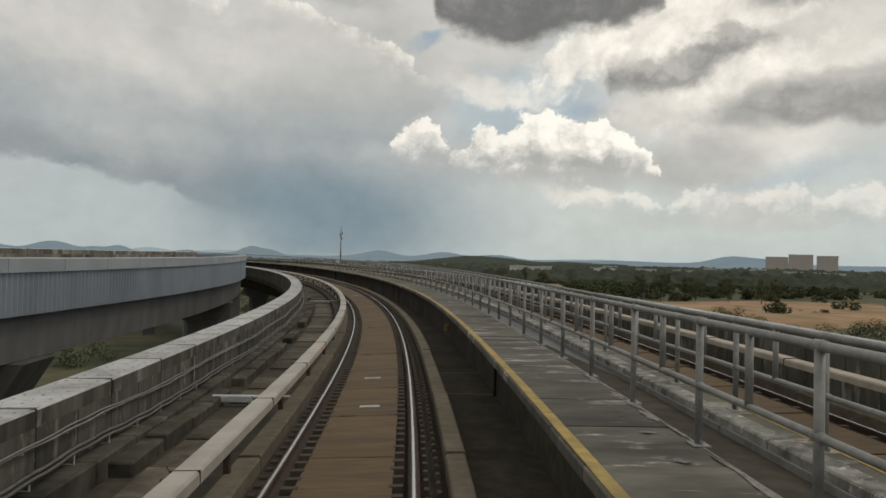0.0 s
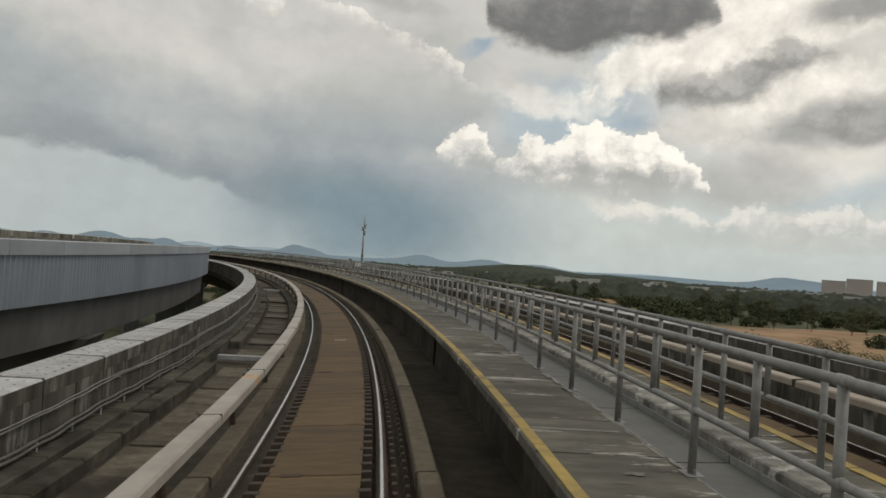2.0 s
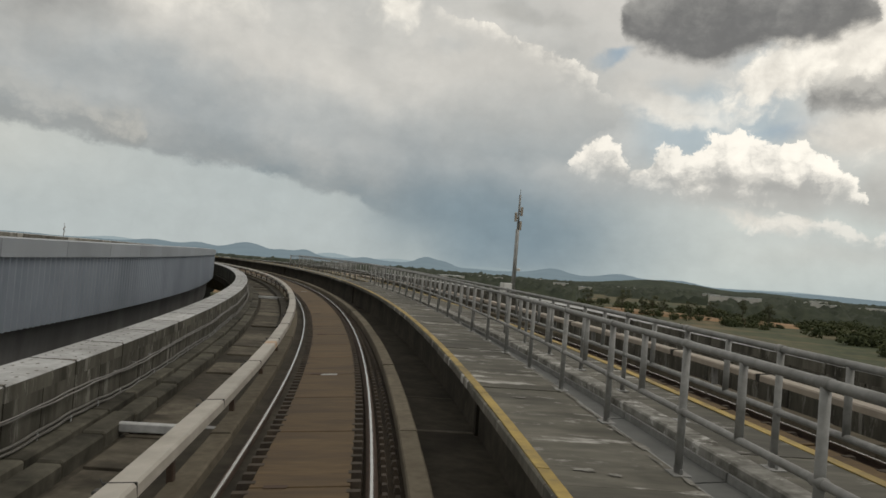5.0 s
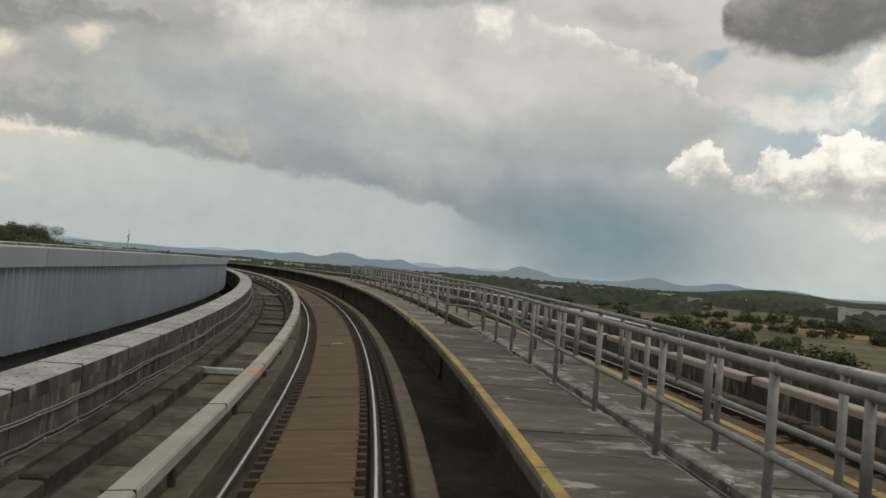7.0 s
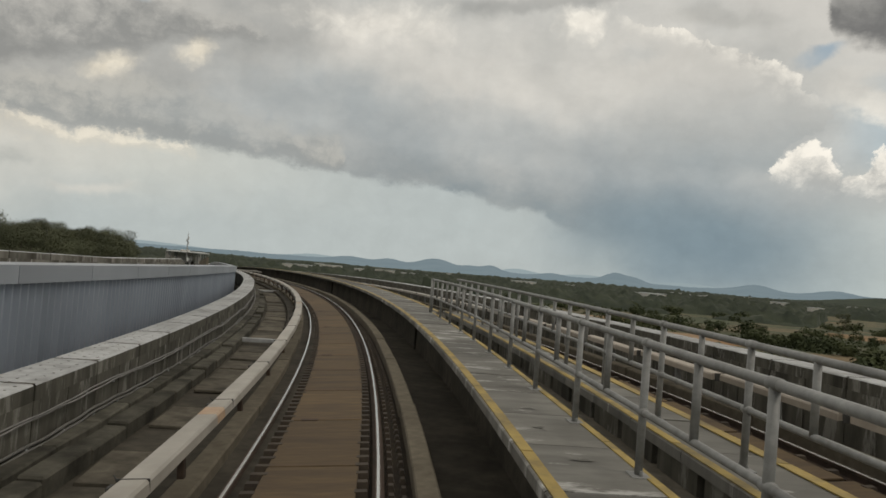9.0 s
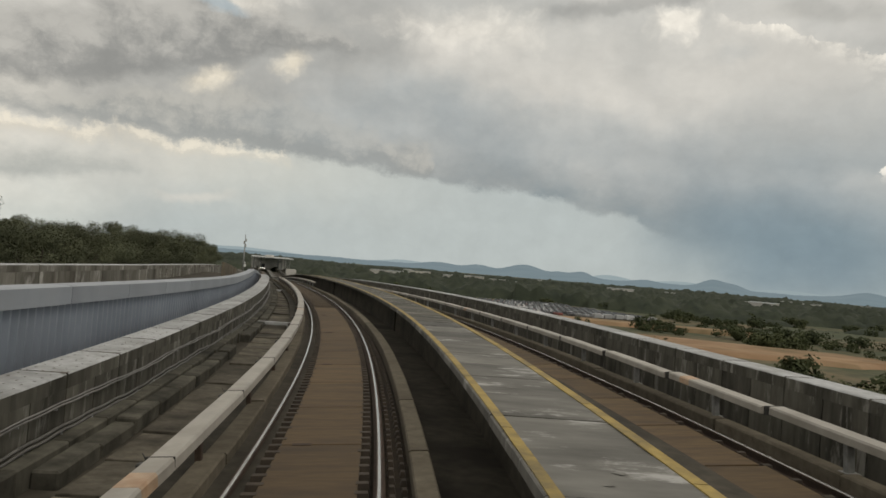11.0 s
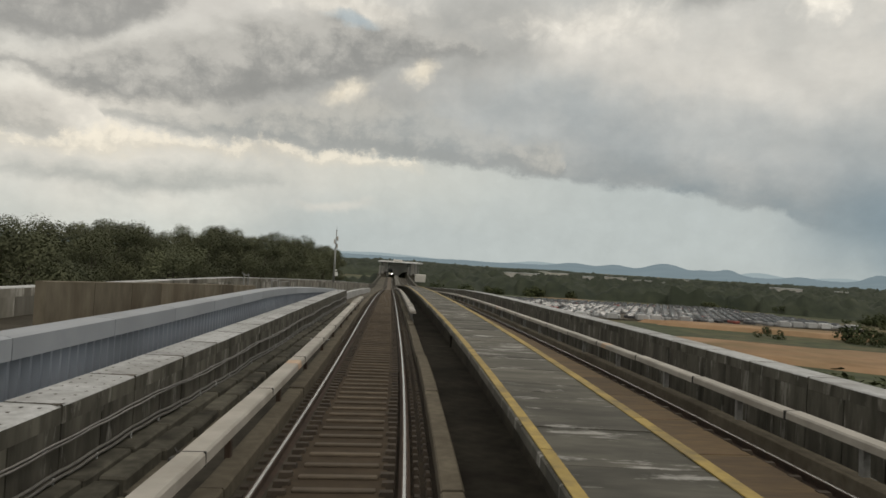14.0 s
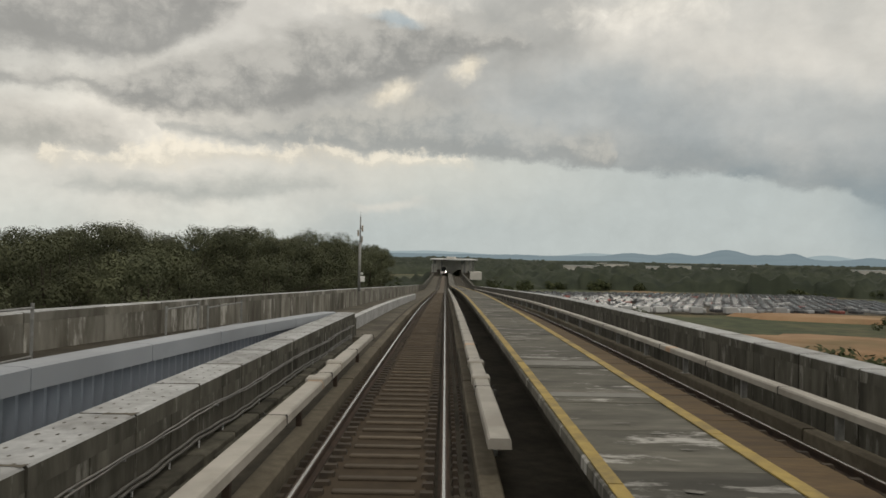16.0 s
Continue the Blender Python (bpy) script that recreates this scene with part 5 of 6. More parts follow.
tagged(sweep("parapet_wall", [(PR, -0.6), (PR, 0.93), (lambda s: PR(s) + 0.6, 0.93), (lambda s: PR(s) + 0.6, -0.6)], 330, FAR, M_WALL, lift=Z2), "far stretch of the stained concrete parapet", "parapet wall", kind="structure")


# ---- the viaduct that joins from the left ----
def cladding():
    top = thing("cladding", "blue-grey corrugated metal cladding on the joining viaduct", "cladding", kind="structure")
    verts, faces = [], []
    s, i = START, 0
    while s < 214:
        off = (0.0, 0.0, -0.085, -0.085)[i % 4]
        for H in (CT(s), CB(s)):
            verts.append(at(s, CL(s) + off, H))
        if i:
            b = 2 * i
            faces.append((b - 2, b, b + 1, b - 1))
        i += 1
        s += 0.055 if i % 2 else 0.075
    from_lists("corrugated_sheet", verts, faces, M_CLAD, top)
    s = START
    while s < 214:
        e = min(s + 2.98, 214)
        sweep("cap_panel", [(lambda s: CL(s) + 0.06, lambda s: CT(s) - 0.02), (lambda s: CL(s) + 0.06, lambda s: CT(s) + CAP(s) - 0.02), (lambda s: CL(s) - 0.02, lambda s: CT(s) + CAP(s)), (lambda s: CL(s) - 0.35, lambda s: CT(s) + CAP(s)), (lambda s: CL(s) - 0.35, lambda s: CT(s) - 0.02)],
              s, e, M_CAP, top, step=1.5)
        s += 3.0
    return top


cladding()
OL = knots((-20, -14.9), (48, -11.3), (125, -8.7), (165, -8.0), (203, -7.0), (240, -5.3), (300, -4.4), (480, -3.6))
OH = knots((-20, 2.5), (62, 2.4), (128, 1.84), (140, 1.6), (167, 1.38), (185, 1.3), (203, 1.27), (209, 1.18), (225, 1.02), (240, 0.98), (300, 0.95), (480, 0.95))
tagged(sweep("joining_deck", [(lambda s: CL(s) - 0.08, lambda s: CB(s) - 0.02), (lambda s: CL(s) - 0.08, lambda s: CT(s) - 0.25), (OL, lambda s: CT(s) - 0.25), (OL, lambda s: CB(s) - 0.02)], START, 214, M_DECK),
       "concrete deck of the joining viaduct", "viaduct deck", kind="structure")
tagged(sweep("joining_girder", [(lambda s: CL(s) - 0.35, lambda s: CB(s) - 0.02), (lambda s: CL(s) - 0.42, lambda s: CB(s) - 1.25), (lambda s: OL(s) + 0.6, lambda s: CB(s) - 1.25), (lambda s: OL(s) + 0.5, lambda s: CB(s) - 0.02)], START, 214, M_GIRDER),
       "smooth dark grey concrete box girder of the joining viaduct", "girder", kind="structure")
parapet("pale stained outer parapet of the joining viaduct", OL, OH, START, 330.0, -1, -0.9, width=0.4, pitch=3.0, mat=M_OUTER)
tagged(sweep("parapet_wall", [(OL, -0.6), (OL, 0.95), (lambda s: OL(s) - 0.4, 0.95), (lambda s: OL(s) - 0.4, -0.6)], 330, FAR, M_WALL), "far stretch of the outer concrete parapet", "parapet wall", kind="structure")
tagged(sweep("junction_deck", [(lambda s: OL(s), -0.7), (lambda s: OL(s), -0.2), (-1.6, -0.2), (-1.6, -0.7)], 214.0, FAR, M_CONC), "pale concrete deck where the viaducts join", "viaduct deck", kind="structure")
tagged(sweep("low_wall", [(lambda s: -2.75 + (s - 214.6) * 0.012, -0.25), (lambda s: -2.7 + (s - 214.6) * 0.012, 0.32), (lambda s: -2.95 + (s - 214.6) * 0.012, 0.34), (lambda s: -3.0 + (s - 214.6) * 0.012, -0.25)], 214.7, 262.0, M_COPE), "low pale concrete upstand at the junction", "upstand", kind="structure")


def column(s, L, top_h, w, d, label):
    base = at(s, L, top_h)
    bm = bmesh.new()
    hgt = base.z - GROUND
    box_bm(bm, -w / 2, w / 2, -d / 2, d / 2, -hgt - 0.3, -1.0, 0.12)
    top = thing("pier", label, "pier", "viaduct piers", place=frame_at(s, L, top_h))
    part("shaft", bm, M_GIRDER, top)
    bm = bmesh.new()
    r = bmesh.ops.create_cube(bm, size=1.0)
    for v in r["verts"]:
        k = 1.0 if v.co.z > 0 else 0.62
        v.co = Vector((v.co.x * w * 1.9 * k, v.co.y * d * 1.2, -0.55 + v.co.z * 1.1))
    part("pier_cap", bm, M_GIRDER, top)


for s_ in (-4.0, 21.0, 50.0, 79.0, 108.0, 137.0, 166.0, 195.0):
    column(s_, (CL(s_) + OL(s_)) / 2, CB(s_) - 1.27, 1.9, 1.6, "concrete pier under the joining viaduct")
for s_ in (13.5, 42.8, 72.1, 101.4, 130.7, 160.0, 189.3, 218.6, 247.9, 277.2, 306.5, 335.8, 365.1, 394.4, 423.7, 453.0):
    column(s_, 0.0, -2.42, 2.0, 1.6, "concrete pier under the viaduct")
    column(s_, D2(s_), -2.3, 2.0, 1.6, "concrete pier under the second track")


# ---- masts ----
def radio_mast(label, s, L, H, height, box_side, box):
    top = thing("radio_mast", label, "radio mast", "trackside radio masts", place=frame_at(s, L, H))
    bm = bmesh.new()
    tube_bm(bm, (0, 0, 0), (0, 0, height * 0.62), 0.10, 0.085)
    part("pole", bm, M_GALV, top, smooth=True)
    bm = bmesh.new()
    tube_bm(bm, (0, 0, height * 0.62), (0, 0, height * 0.96), 0.05, 0.045)
    part("upper_pole", bm, M_GALV, top, smooth=True)
    bm = bmesh.new()
    tube_bm(bm, (0, 0, height * 0.96), (0, 0, height * 1.02), 0.012, sides=6)
    part("lightning_rod", bm, M_GALV, top)
    bm = bmesh.new()
    box_bm(bm, -0.16, 0.16, -0.16, 0.16, 0, 0.03, 0.005)
    part("base_plate", bm, M_GALV, top)
    bm = bmesh.new()
    box_bm(bm, -0.62, 0.12, -0.10, 0.10, -0.10, -0.004, 0.01)
    part("mounting_arm", bm, M_GALV, top)
    for z, x in ((height * 0.80, 0.14), (height * 0.74, -0.14), (height * 0.66, 0.12)):
        bm = bmesh.new()
        box_bm(bm, x - 0.06, x + 0.06, -0.04, 0.04, z - 0.22, z + 0.22, 0.02)
        box_bm(bm, min(0, x), max(0, x), -0.015, 0.015, z - 0.02, z + 0.02)
        part("panel_antenna", bm, M_COVER2, top, "small pale panel antenna")
    bm = bmesh.new()
    box_bm(bm, *box, 0.02)
    part("equipment_box", bm, M_WHITE, top, "white equipment box")
    bm = bmesh.new()
    box_bm(bm, box_side * 0.08, box_side * 0.26, -0.1, 0.1, 1.05, 1.2, 0.02)
    part("junction_box", bm, M_WHITE, top, "small white junction box")
    return top


radio_mast("slim grey radio mast with panel antennas on the parapet", 96.1, PR(96.1) + 0.85, 1.15, 4.95, 1, (-0.50, -0.08, -0.1, 0.55, 0.02, 0.44))
radio_mast("slim grey radio mast with white equipment box on the parapet", 239.8, OL(239.8) + 0.1, 0.9, 5.3, 1, (0.08, 0.36, -0.12, 0.12, 0.55, 0.95))


# ---- wire fence gates on the joining deck ----
def gate(label, s, L, H, width, height, brace):
    top = thing("fence_gate", label, "fence gate", "fence gates on the joining viaduct", place=frame_at(s, L, H) @ pose(0, 0, 0, 0, 0, 90))
    for x in (0.0, width):
        bm = bmesh.new()
        tube_bm(bm, (x, 0, 0), (x, 0, height), 0.03, sides=8)
        part("post", bm, M_GALV, top)
    for z in (height * 0.92, height * 0.1):
        bm = bmesh.new()
        tube_bm(bm, (0, 0, z), (width, 0, z), 0.02, sides=8)
        part("bar", bm, M_GALV, top)
    if brace:
        bm = bmesh.new()
        tube_bm(bm, (0, 0, height * 0.92), (-0.5, 0, height * 1.05), 0.02, sides=8)
        part("brace", bm, M_GALV, top)


gate("thin galvanised fence gate standing on the joining deck", 199.5, OL(199.5) + 1.0, 0.55, 1.05, 0.98, True)
gate("thin galvanised rail fence standing on the joining deck", 205.9, OL(205.9) + 1.0, 0.35, 2.3, 0.85, False)
gate("thin galvanised rail fence standing on the joining deck", 208.9, OL(208.9) + 0.9, 0.28, 3.4, 0.80, False)
low_tan = thing("deck_wall", "low tan concrete wall on the joining deck", "wall", kind="structure")
for k in range(9):
    sweep("wall_panel", [(lambda s: CL(s) - 1.5, 0.2), (lambda s: CL(s) - 1.5, lambda s: 1.09 + 0.03 * (197.3 - s)), (lambda s: CL(s) - 1.68, lambda s: 1.10 + 0.03 * (197.3 - s)), (lambda s: CL(s) - 1.68, 0.2)], 179.0 + 2 * k, 180.97 + 2 * k, M_TAN, low_tan, step=1.0)


# ---- the station ahead ----
def station():
    top = thing("station", "elevated station with a flat pale canopy roof", "station", place=frame_at(488.0, 2.6, 0.0))
    bm = bmesh.new()
    box_bm(bm, -8.0, 11.0, -4, 70, 6.0, 6.5, 0.1)
    part("canopy_roof", bm, M_ROOF, top, "flat pale canopy roof")
    bm = bmesh.new()
    box_bm(bm, -1.5, 2.5, 8, 22, 6.5, 7.4, 0.1)
    part("roof_plant", bm, M_PALE, top)
    for x in (-6.6, -3.4, 6.0, 9.6):
        for y in (2, 20, 40, 60):
            bm = bmesh.new()
            tube_bm(bm, (x, y, -1), (x, y, 6.05), 0.22, sides=10)
            part("roof_column", bm, M_GALV, top)
    for x0, x1 in ((-8.0, -4.4), (4.4, 8.0)):
        bm = bmesh.new()
        box_bm(bm, x0, x1, 0, 68, -1.5, 1.0, 0.05)
        part("platform", bm, M_CONC, top)
        bm = bmesh.new()
        box_bm(bm, x0 + 0.5, x1 - 1.0, 4, 14, 1.0, 4.2, 0.05)
        part("platform_cabin", bm, M_PALE, top, "pale grey platform cabin")
    bm = bmesh.new()
    box_bm(bm, -8, 11, 68, 70, -1.5, 6.0)
    part("end_wall", bm, M_PALE, top)
    bm = bmesh.new()
    box_bm(bm, 8.0, 12.5, -6, 6, -1.5, 1.6, 0.1)
    part("equipment_room", bm, M_PALE, top, "low pale equipment room beside the track")
    # train at the platform
    m = frame_at(500.0, 0.0, 0.0)
    tr = thing("train", "dark-fronted metro train with lit headlamps at the platform", "train", place=m)
    bm = bmesh.new()
    box_bm(bm, -1.3, 1.3, 0.2, 34, 0.35, 3.4, 0.25)
    part("body", bm, M_PALE, tr)
    bm = bmesh.new()
    box_bm(bm, -1.1, 1.1, 0.0, 0.3, 1.3, 3.0, 0.12)
    part("windscreen", bm, M_WINDOW, tr, "dark glass windscreen")
    lamp = bpy.data.materials.new("headlamp_glow")
    lamp.use_nodes = True
    b = lamp.node_tree.nodes["Principled BSDF"]
    b.inputs["Emission Color"].default_value = (1.0, 0.97, 0.9, 1)
    b.inputs["Emission Strength"].default_value = 12.0
    for x in (-0.85, 0.85):
        bm = bmesh.new()
        tube_bm(bm, (x, -0.02, 1.0), (x, 0.22, 1.0), 0.17, sides=12)
        part("headlamp", bm, lamp, tr, "lit white headlamp")


station()
for s_, L_, h_ in ((470, -4.3, 4.4), (468, 7.6, 4.8)):
    bm = bmesh.new()
    tube_bm(bm, (0, 0, 0), (0, 0, h_), 0.12, 0.08, sides=8)
    ob = part("station_mast", bm, M_GALV)
    ob.matrix_world = frame_at(s_, L_, 0.5)
    tagged(ob, "plain grey mast before the station", "mast", "masts before the station")


# ---- vegetation ----
def leaf_cloud(rg, clumps, leaves, size, verts, faces):
    """Leaf-sized quads over overlapping clumps, facing outwards and up as leaves do."""
    r0 = sum(c[3] for c in clumps) / len(clumps)
    for (cx, cy, cz, r) in clumps:
        for _ in range(int(leaves * min(2.2, max(0.4, (r / r0) ** 2)))):
            v = Vector((rg.gauss(0, 1), rg.gauss(0, 1), rg.gauss(0, 1))).normalized()
            f = rg.uniform(0.6, 1.0) if rg.random() < 0.85 else rg.uniform(1.0, 1.12)
            p = Vector((cx + v.x * r * f, cy + v.y * r * f, cz + v.z * r * f * 0.8))
            n = (v + Vector((rg.gauss(0, 0.28), rg.gauss(0, 0.28), 0.45 + rg.gauss(0, 0.28)))).normalized()
            a = n.cross(Vector((rg.gauss(0, 1), rg.gauss(0, 1), rg.gauss(0, 1)))).normalized()
            b = n.cross(a)
            k = size * rg.uniform(0.6, 1.4)
            i = len(verts)
            verts.extend((p - a * k - b * k * 0.2, p - b * k * 0.6, p + a * k + b * k * 0.2, p + b * k * 0.6))
            faces.append((i, i + 1, i + 2, i + 3))


def tree_meshes(seed, height, spread):
    rg = random.Random(seed)
    bm = bmesh.new()
    pts = [Vector((0, 0, -0.5)), Vector((rg.uniform(-.3, .3), rg.uniform(-.3, .3), height * 0.3)), Vector((rg.uniform(-.6, .6), rg.uniform(-.6, .6), height * 0.62)), Vector((rg.uniform(-.8, .8), rg.uniform(-.8, .8), height * 0.86))]
    for i in range(3):
        tube_bm(bm, pts[i], pts[i + 1], 0.26 - 0.075 * i, 0.26 - 0.075 * (i + 1), sides=7)
    clumps = []
    for k in range(11):
        h = height * rg.uniform(0.32, 0.95)
        a, d = rg.uniform(0, 6.283), spread * rg.uniform(0.25, 0.8) * (1.15 - 0.6 * abs(h / height - 0.6))
        tip = Vector((d * math.cos(a), d * math.sin(a), h))
        root = pts[2].lerp(pts[1], rg.random())
        tube_bm(bm, root, tip, 0.08, 0.025, sides=5)
        clumps.append((tip.x, tip.y, tip.z, spread * rg.uniform(0.24, 0.42)))
    clumps.append((pts[3].x, pts[3].y, height * 0.9, spread * 0.34))
    clumps.append((pts[2].x, pts[2].y, height * 0.66, spread * 0.5))
    trunk = mesh_of("trunk", bm, M_TRUNK, True)
    verts, faces = [], []
    leaf_cloud(rg, clumps, 1000, 0.115, verts, faces)
    me = bpy.data.meshes.new("crown")
    me.from_pydata([tuple(v) for v in verts], [], faces)
    me.materials.append(M_LEAF)
    me.update()
    return trunk, me


TREES = [tree_meshes(20 + k, 15.0 + 1.1 * (k % 4), 5.2 + 0.5 * (k % 3)) for k in range(7)]


def plant(x, y, z, k, scale, turn, label="dense dark green broadleaf tree beside the viaduct"):
    top = thing("tree", label, "tree", "trees beside the viaduct", place=Matrix.LocRotScale((x, y, z), Euler((0, 0, turn)), (scale, scale, scale)))
    trunk, crown = TREES[k]
    a = new("trunk", trunk)
    a.parent = top
    b = new("crown", crown)
    b.parent = top
    return top


rng = random.Random(31)
spots = []
for i in range(600):
    s_ = rng.uniform(160, 475)
    near = 19.0 if s_ > 235 else 19 + (235 - s_) * 0.28
    L_ = -(near + rng.random() ** 1.4 * 48)
    p = at(s_, L_, 0)
    if all((p.x - q[0]) ** 2 + (p.y - q[1]) ** 2 > 5.0 ** 2 for q in spots):
        spots.append((p.x, p.y))
for x, y in ((96, 262), (104, 250), (88, 272), (112, 243), (99, 276), (108, 262), (84, 284), (120, 250), (78, 262), (92, 248), (104, 318), (112, 308), (120, 322), (96, 326), (128, 310), (110, 334), (14, 402), (24, 410), (34, 398), (6, 416), (44, 406), (20, 424), (54, 392), (-10, 430), (62, 380)):
    plant(x, y, GROUND, rng.randrange(7), rng.uniform(0.42, 0.62), rng.uniform(0, 6.28), "low dark green tree standing on the open land")
for i, (x, y) in enumerate(spots[:150]):
    plant(x, y, GROUND, i % 7, rng.uniform(0.80, 1.05) + (0.16 if i % 9 == 4 else 0.0), rng.uniform(0, 6.28))


def woods(name, label, centres, seed, mat, leaf=0.5, leaves=60):
    """Distant woodland and scrub as one uncountable mass of leafy clumps."""
    rg = random.Random(seed)
    verts, faces = [], []
    for (x, y, r, h) in centres:
        clumps = []
        for _ in range(8):
            a, d = rg.uniform(0, 6.28), r * rg.random() ** 0.6
            clumps.append((x + d * math.cos(a), y + d * math.sin(a), GROUND + h * rg.uniform(0.05, 0.62), h * rg.uniform(0.28, 0.5)))
        leaf_cloud(rg, clumps, leaves, leaf * h * 0.16, verts, faces)
    ob = from_lists(name, verts, faces, mat)
    return tagged(ob, label, "woodland", kind="stuff")


rng = random.Random(77)
near_scrub, far_scrub = [], []
for i in range(1150):
    a, d = radians(rng.uniform(-45, 48)), 60 + 440 * rng.random() ** 0.8
    x, y = -20 - d * math.sin(a) * 1.0, 30 + d * math.cos(a)
    best = min(abs(x - float(xx)) + abs(y - float(yy)) for xx, yy in zip(_xx[60::20], _yy[60::20]))
    if best < 26:
        continue
    lot = (x + 188) ** 2 / 78 ** 2 + (y - 392) ** 2 / 78 ** 2 < 1
    soil_a = (x + 95) ** 2 / 80 ** 2 + (y - 300) ** 2 / 36 ** 2 < 1
    soil_b = (x - 115) ** 2 / 85 ** 2 + (y - 215) ** 2 / 70 ** 2 < 1
    if lot or soil_a or (soil_b and rng.random() < 0.9):
        continue
    if noise.noise(Vector((x * 0.012, y * 0.012, 5))) > (0.34 if d < 250 else 0.32):
        continue
    (near_scrub if d < 200 else far_scrub).append((x, y, rng.uniform(2, 6), rng.uniform(2.0, 5.5)))
woods("scrub", "dark green scrub and small trees on open land", near_scrub[:520], 5, M_SCRUB, 0.24, 150)
woods("scrub", "distant dark green scrub", far_scrub, 6, M_SCRUB, 0.6)


def canopy():
    """The woods of the plain, seen from afar as one rolling bed of treetops with clearings."""
    radii = [390 * (1.0125 ** k) for k in range(112)]
    n = 900
    verts, faces = [], []
    for row, d in enumerate(radii):
        for i in range(n):
            a = radians(-52 + 132 * i / (n - 1))
            x, y = -40 - d * math.sin(a), 90 + d * math.cos(a)
            p = Vector((x, y, 0))
            wood = noise.noise(p * 0.006) + 0.5 * noise.noise(p * 0.02) + 0.12
            open_land = (x + 188) ** 2 / 95 ** 2 + (y - 392) ** 2 / 95 ** 2 < 1 or (-13 < math.degrees(a) < -3 and d < 640)
            tops = 1.0 - min(1.0, noise.voronoi(p * 0.10)[0][0] * 1.3)
            small = 1.0 - min(1.0, noise.voronoi(p * 0.24)[0][0] * 1.3)
            cover_ = 0.0 if open_land else max(0.0, min(1.0, (wood + 0.22) * 5)) * min(1.0, row / 6)
            far = max(0.0, (d - 700) / 800)
            h = cover_ * (2.0 + 6.5 * tops + 3.2 * small + 3.0 * noise.noise(p * 0.03)) + far * 5 * max(0.0, noise.noise(p * 0.004) + 0.2)
            verts.append((x, y, GROUND - 2.5 + h + 2.0 * cover_))
    for r in range(len(radii) - 1):
        for i in range(n - 1):
            b = r * n + i
            faces.append((b, b + 1, b + n + 1, b + n))
    ob = from_lists("distant_woods", verts, faces, M_WOODS, smooth=True)
    tagged(ob, "hazy green woodland across the plain", "woodland", kind="stuff")


canopy()


# ---- hills on the horizon ----
def ridge(name, label, dist, a0, a1, peaks, base, wob, mat, seed):
    """A ridge with its crest at the given elevations (degrees) round the horizon."""
    n = int((a1 - a0) * 8)
    verts, faces = [], []
    for i in range(n + 1):
        a = a0 + (a1 - a0) * i / n
        e = base + wob * (noise.noise(Vector((a * 0.16, seed, 0))) + 0.5 * noise.noise(Vector((a * 0.5, seed, 3))) + 0.16 * noise.noise(Vector((a * 2.2, seed, 6))) + 0.22 * noise.noise(Vector((a * 5.0, seed, 8))))
        for pa, pe, w in peaks:
            e += pe * math.exp(-((a - pa) / w) ** 2)
        r = radians(a)
        for k, (dd, hh) in enumerate(((dist * 0.8, GROUND - 4), (dist * 0.93, GROUND + (dist * math.tan(radians(max(e, 0.02))) - GROUND) * 0.55), (dist, 2.6 + dist * math.tan(radians(e))), (dist * 1.05, GROUND))):
            verts.append((-40 - dd * math.sin(r), 90 + dd * math.cos(r), hh))
        if i:
            b = (i - 1) * 4
            for k in range(3):
                faces.append((b + k, b + k + 4, b + k + 5, b + k + 1))
    ob = from_lists(name, verts, faces, mat, smooth=True)
    return tagged(ob, label, "hills", kind="structure")


ridge("far_hills", "hills on the horizon with blue haze painted into their glow", 4200, -60, 110, ((26.2, 0.62, 1.7), (23.6, 0.2, 0.7), (29.8, 0.32, 1.2), (32.8, 0.3, 1.5), (22.0, 0.42, 0.9), (12.7, 0.62, 1.0), (11.2, 0.3, 0.8), (17.4, 0.18, 0.9), (2.9, 0.42, 1.5), (-1.9, 0.45, 1.7), (-6, 0.3, 2), (-23.4, 0.5, 1.6), (-26, 0.35, 1.8)), 0.16, 0.10, M_HILL, 1.0)
ridge("farther_hills", "hills behind the nearer range with pale blue haze painted into their glow", 4600, -60, 110, ((20.0, 0.38, 1.6), (14.8, 0.3, 2.0), (7.5, 0.25, 2.5), (35.5, 0.25, 2.0), (48, 0.25, 4), (-14, 0.15, 4)), 0.12, 0.08, M_HILL_FAR, 9.0)
ridge("middle_hills", "dark wooded low hills", 1500, -60, 110, ((-6, 0.62, 4.0), (-14, 0.25, 4), (44, 0.12, 5), (58, 0.5, 6)), -0.24, 0.16, M_HILL_NEAR, 4.0)


# ---- soil, buildings, parked cars ----
def soil_patch(label, cx, cy, rx, ry, turn, seed):
    verts, faces = [(cx, cy, GROUND + 0.9)], []
    n = 48
    for k, f in ((0, 0.55), (1, 0.9), (2, 1.0)):
        for i in range(n):
            a = 2 * math.pi * i / n
            w = 1 + 0.28 * noise.noise(Vector((math.cos(a) * 2.2, math.sin(a) * 2.2, seed)))+ 0.12 * noise.noise(Vector((math.cos(a) * 7, math.sin(a) * 7, seed)))
            x, y = f * w * rx * math.cos(a), f * w * ry * math.sin(a)
            verts.append((cx + x * math.cos(turn) - y * math.sin(turn), cy + x * math.sin(turn) + y * math.cos(turn), GROUND + (0.9, 0.8, -1.5)[k]))
    for i in range(n):
        faces.append((0, 1 + i, 1 + (i + 1) % n))
        for k in (0, 1):
            a, b = 1 + k * n + i, 1 + k * n + (i + 1) % n
            faces.append((a, a + n, b + n, b))
    ob = from_lists("bare_soil", verts, faces, M_SOIL, smooth=True)
    return tagged(ob, label, "bare soil", kind="structure")


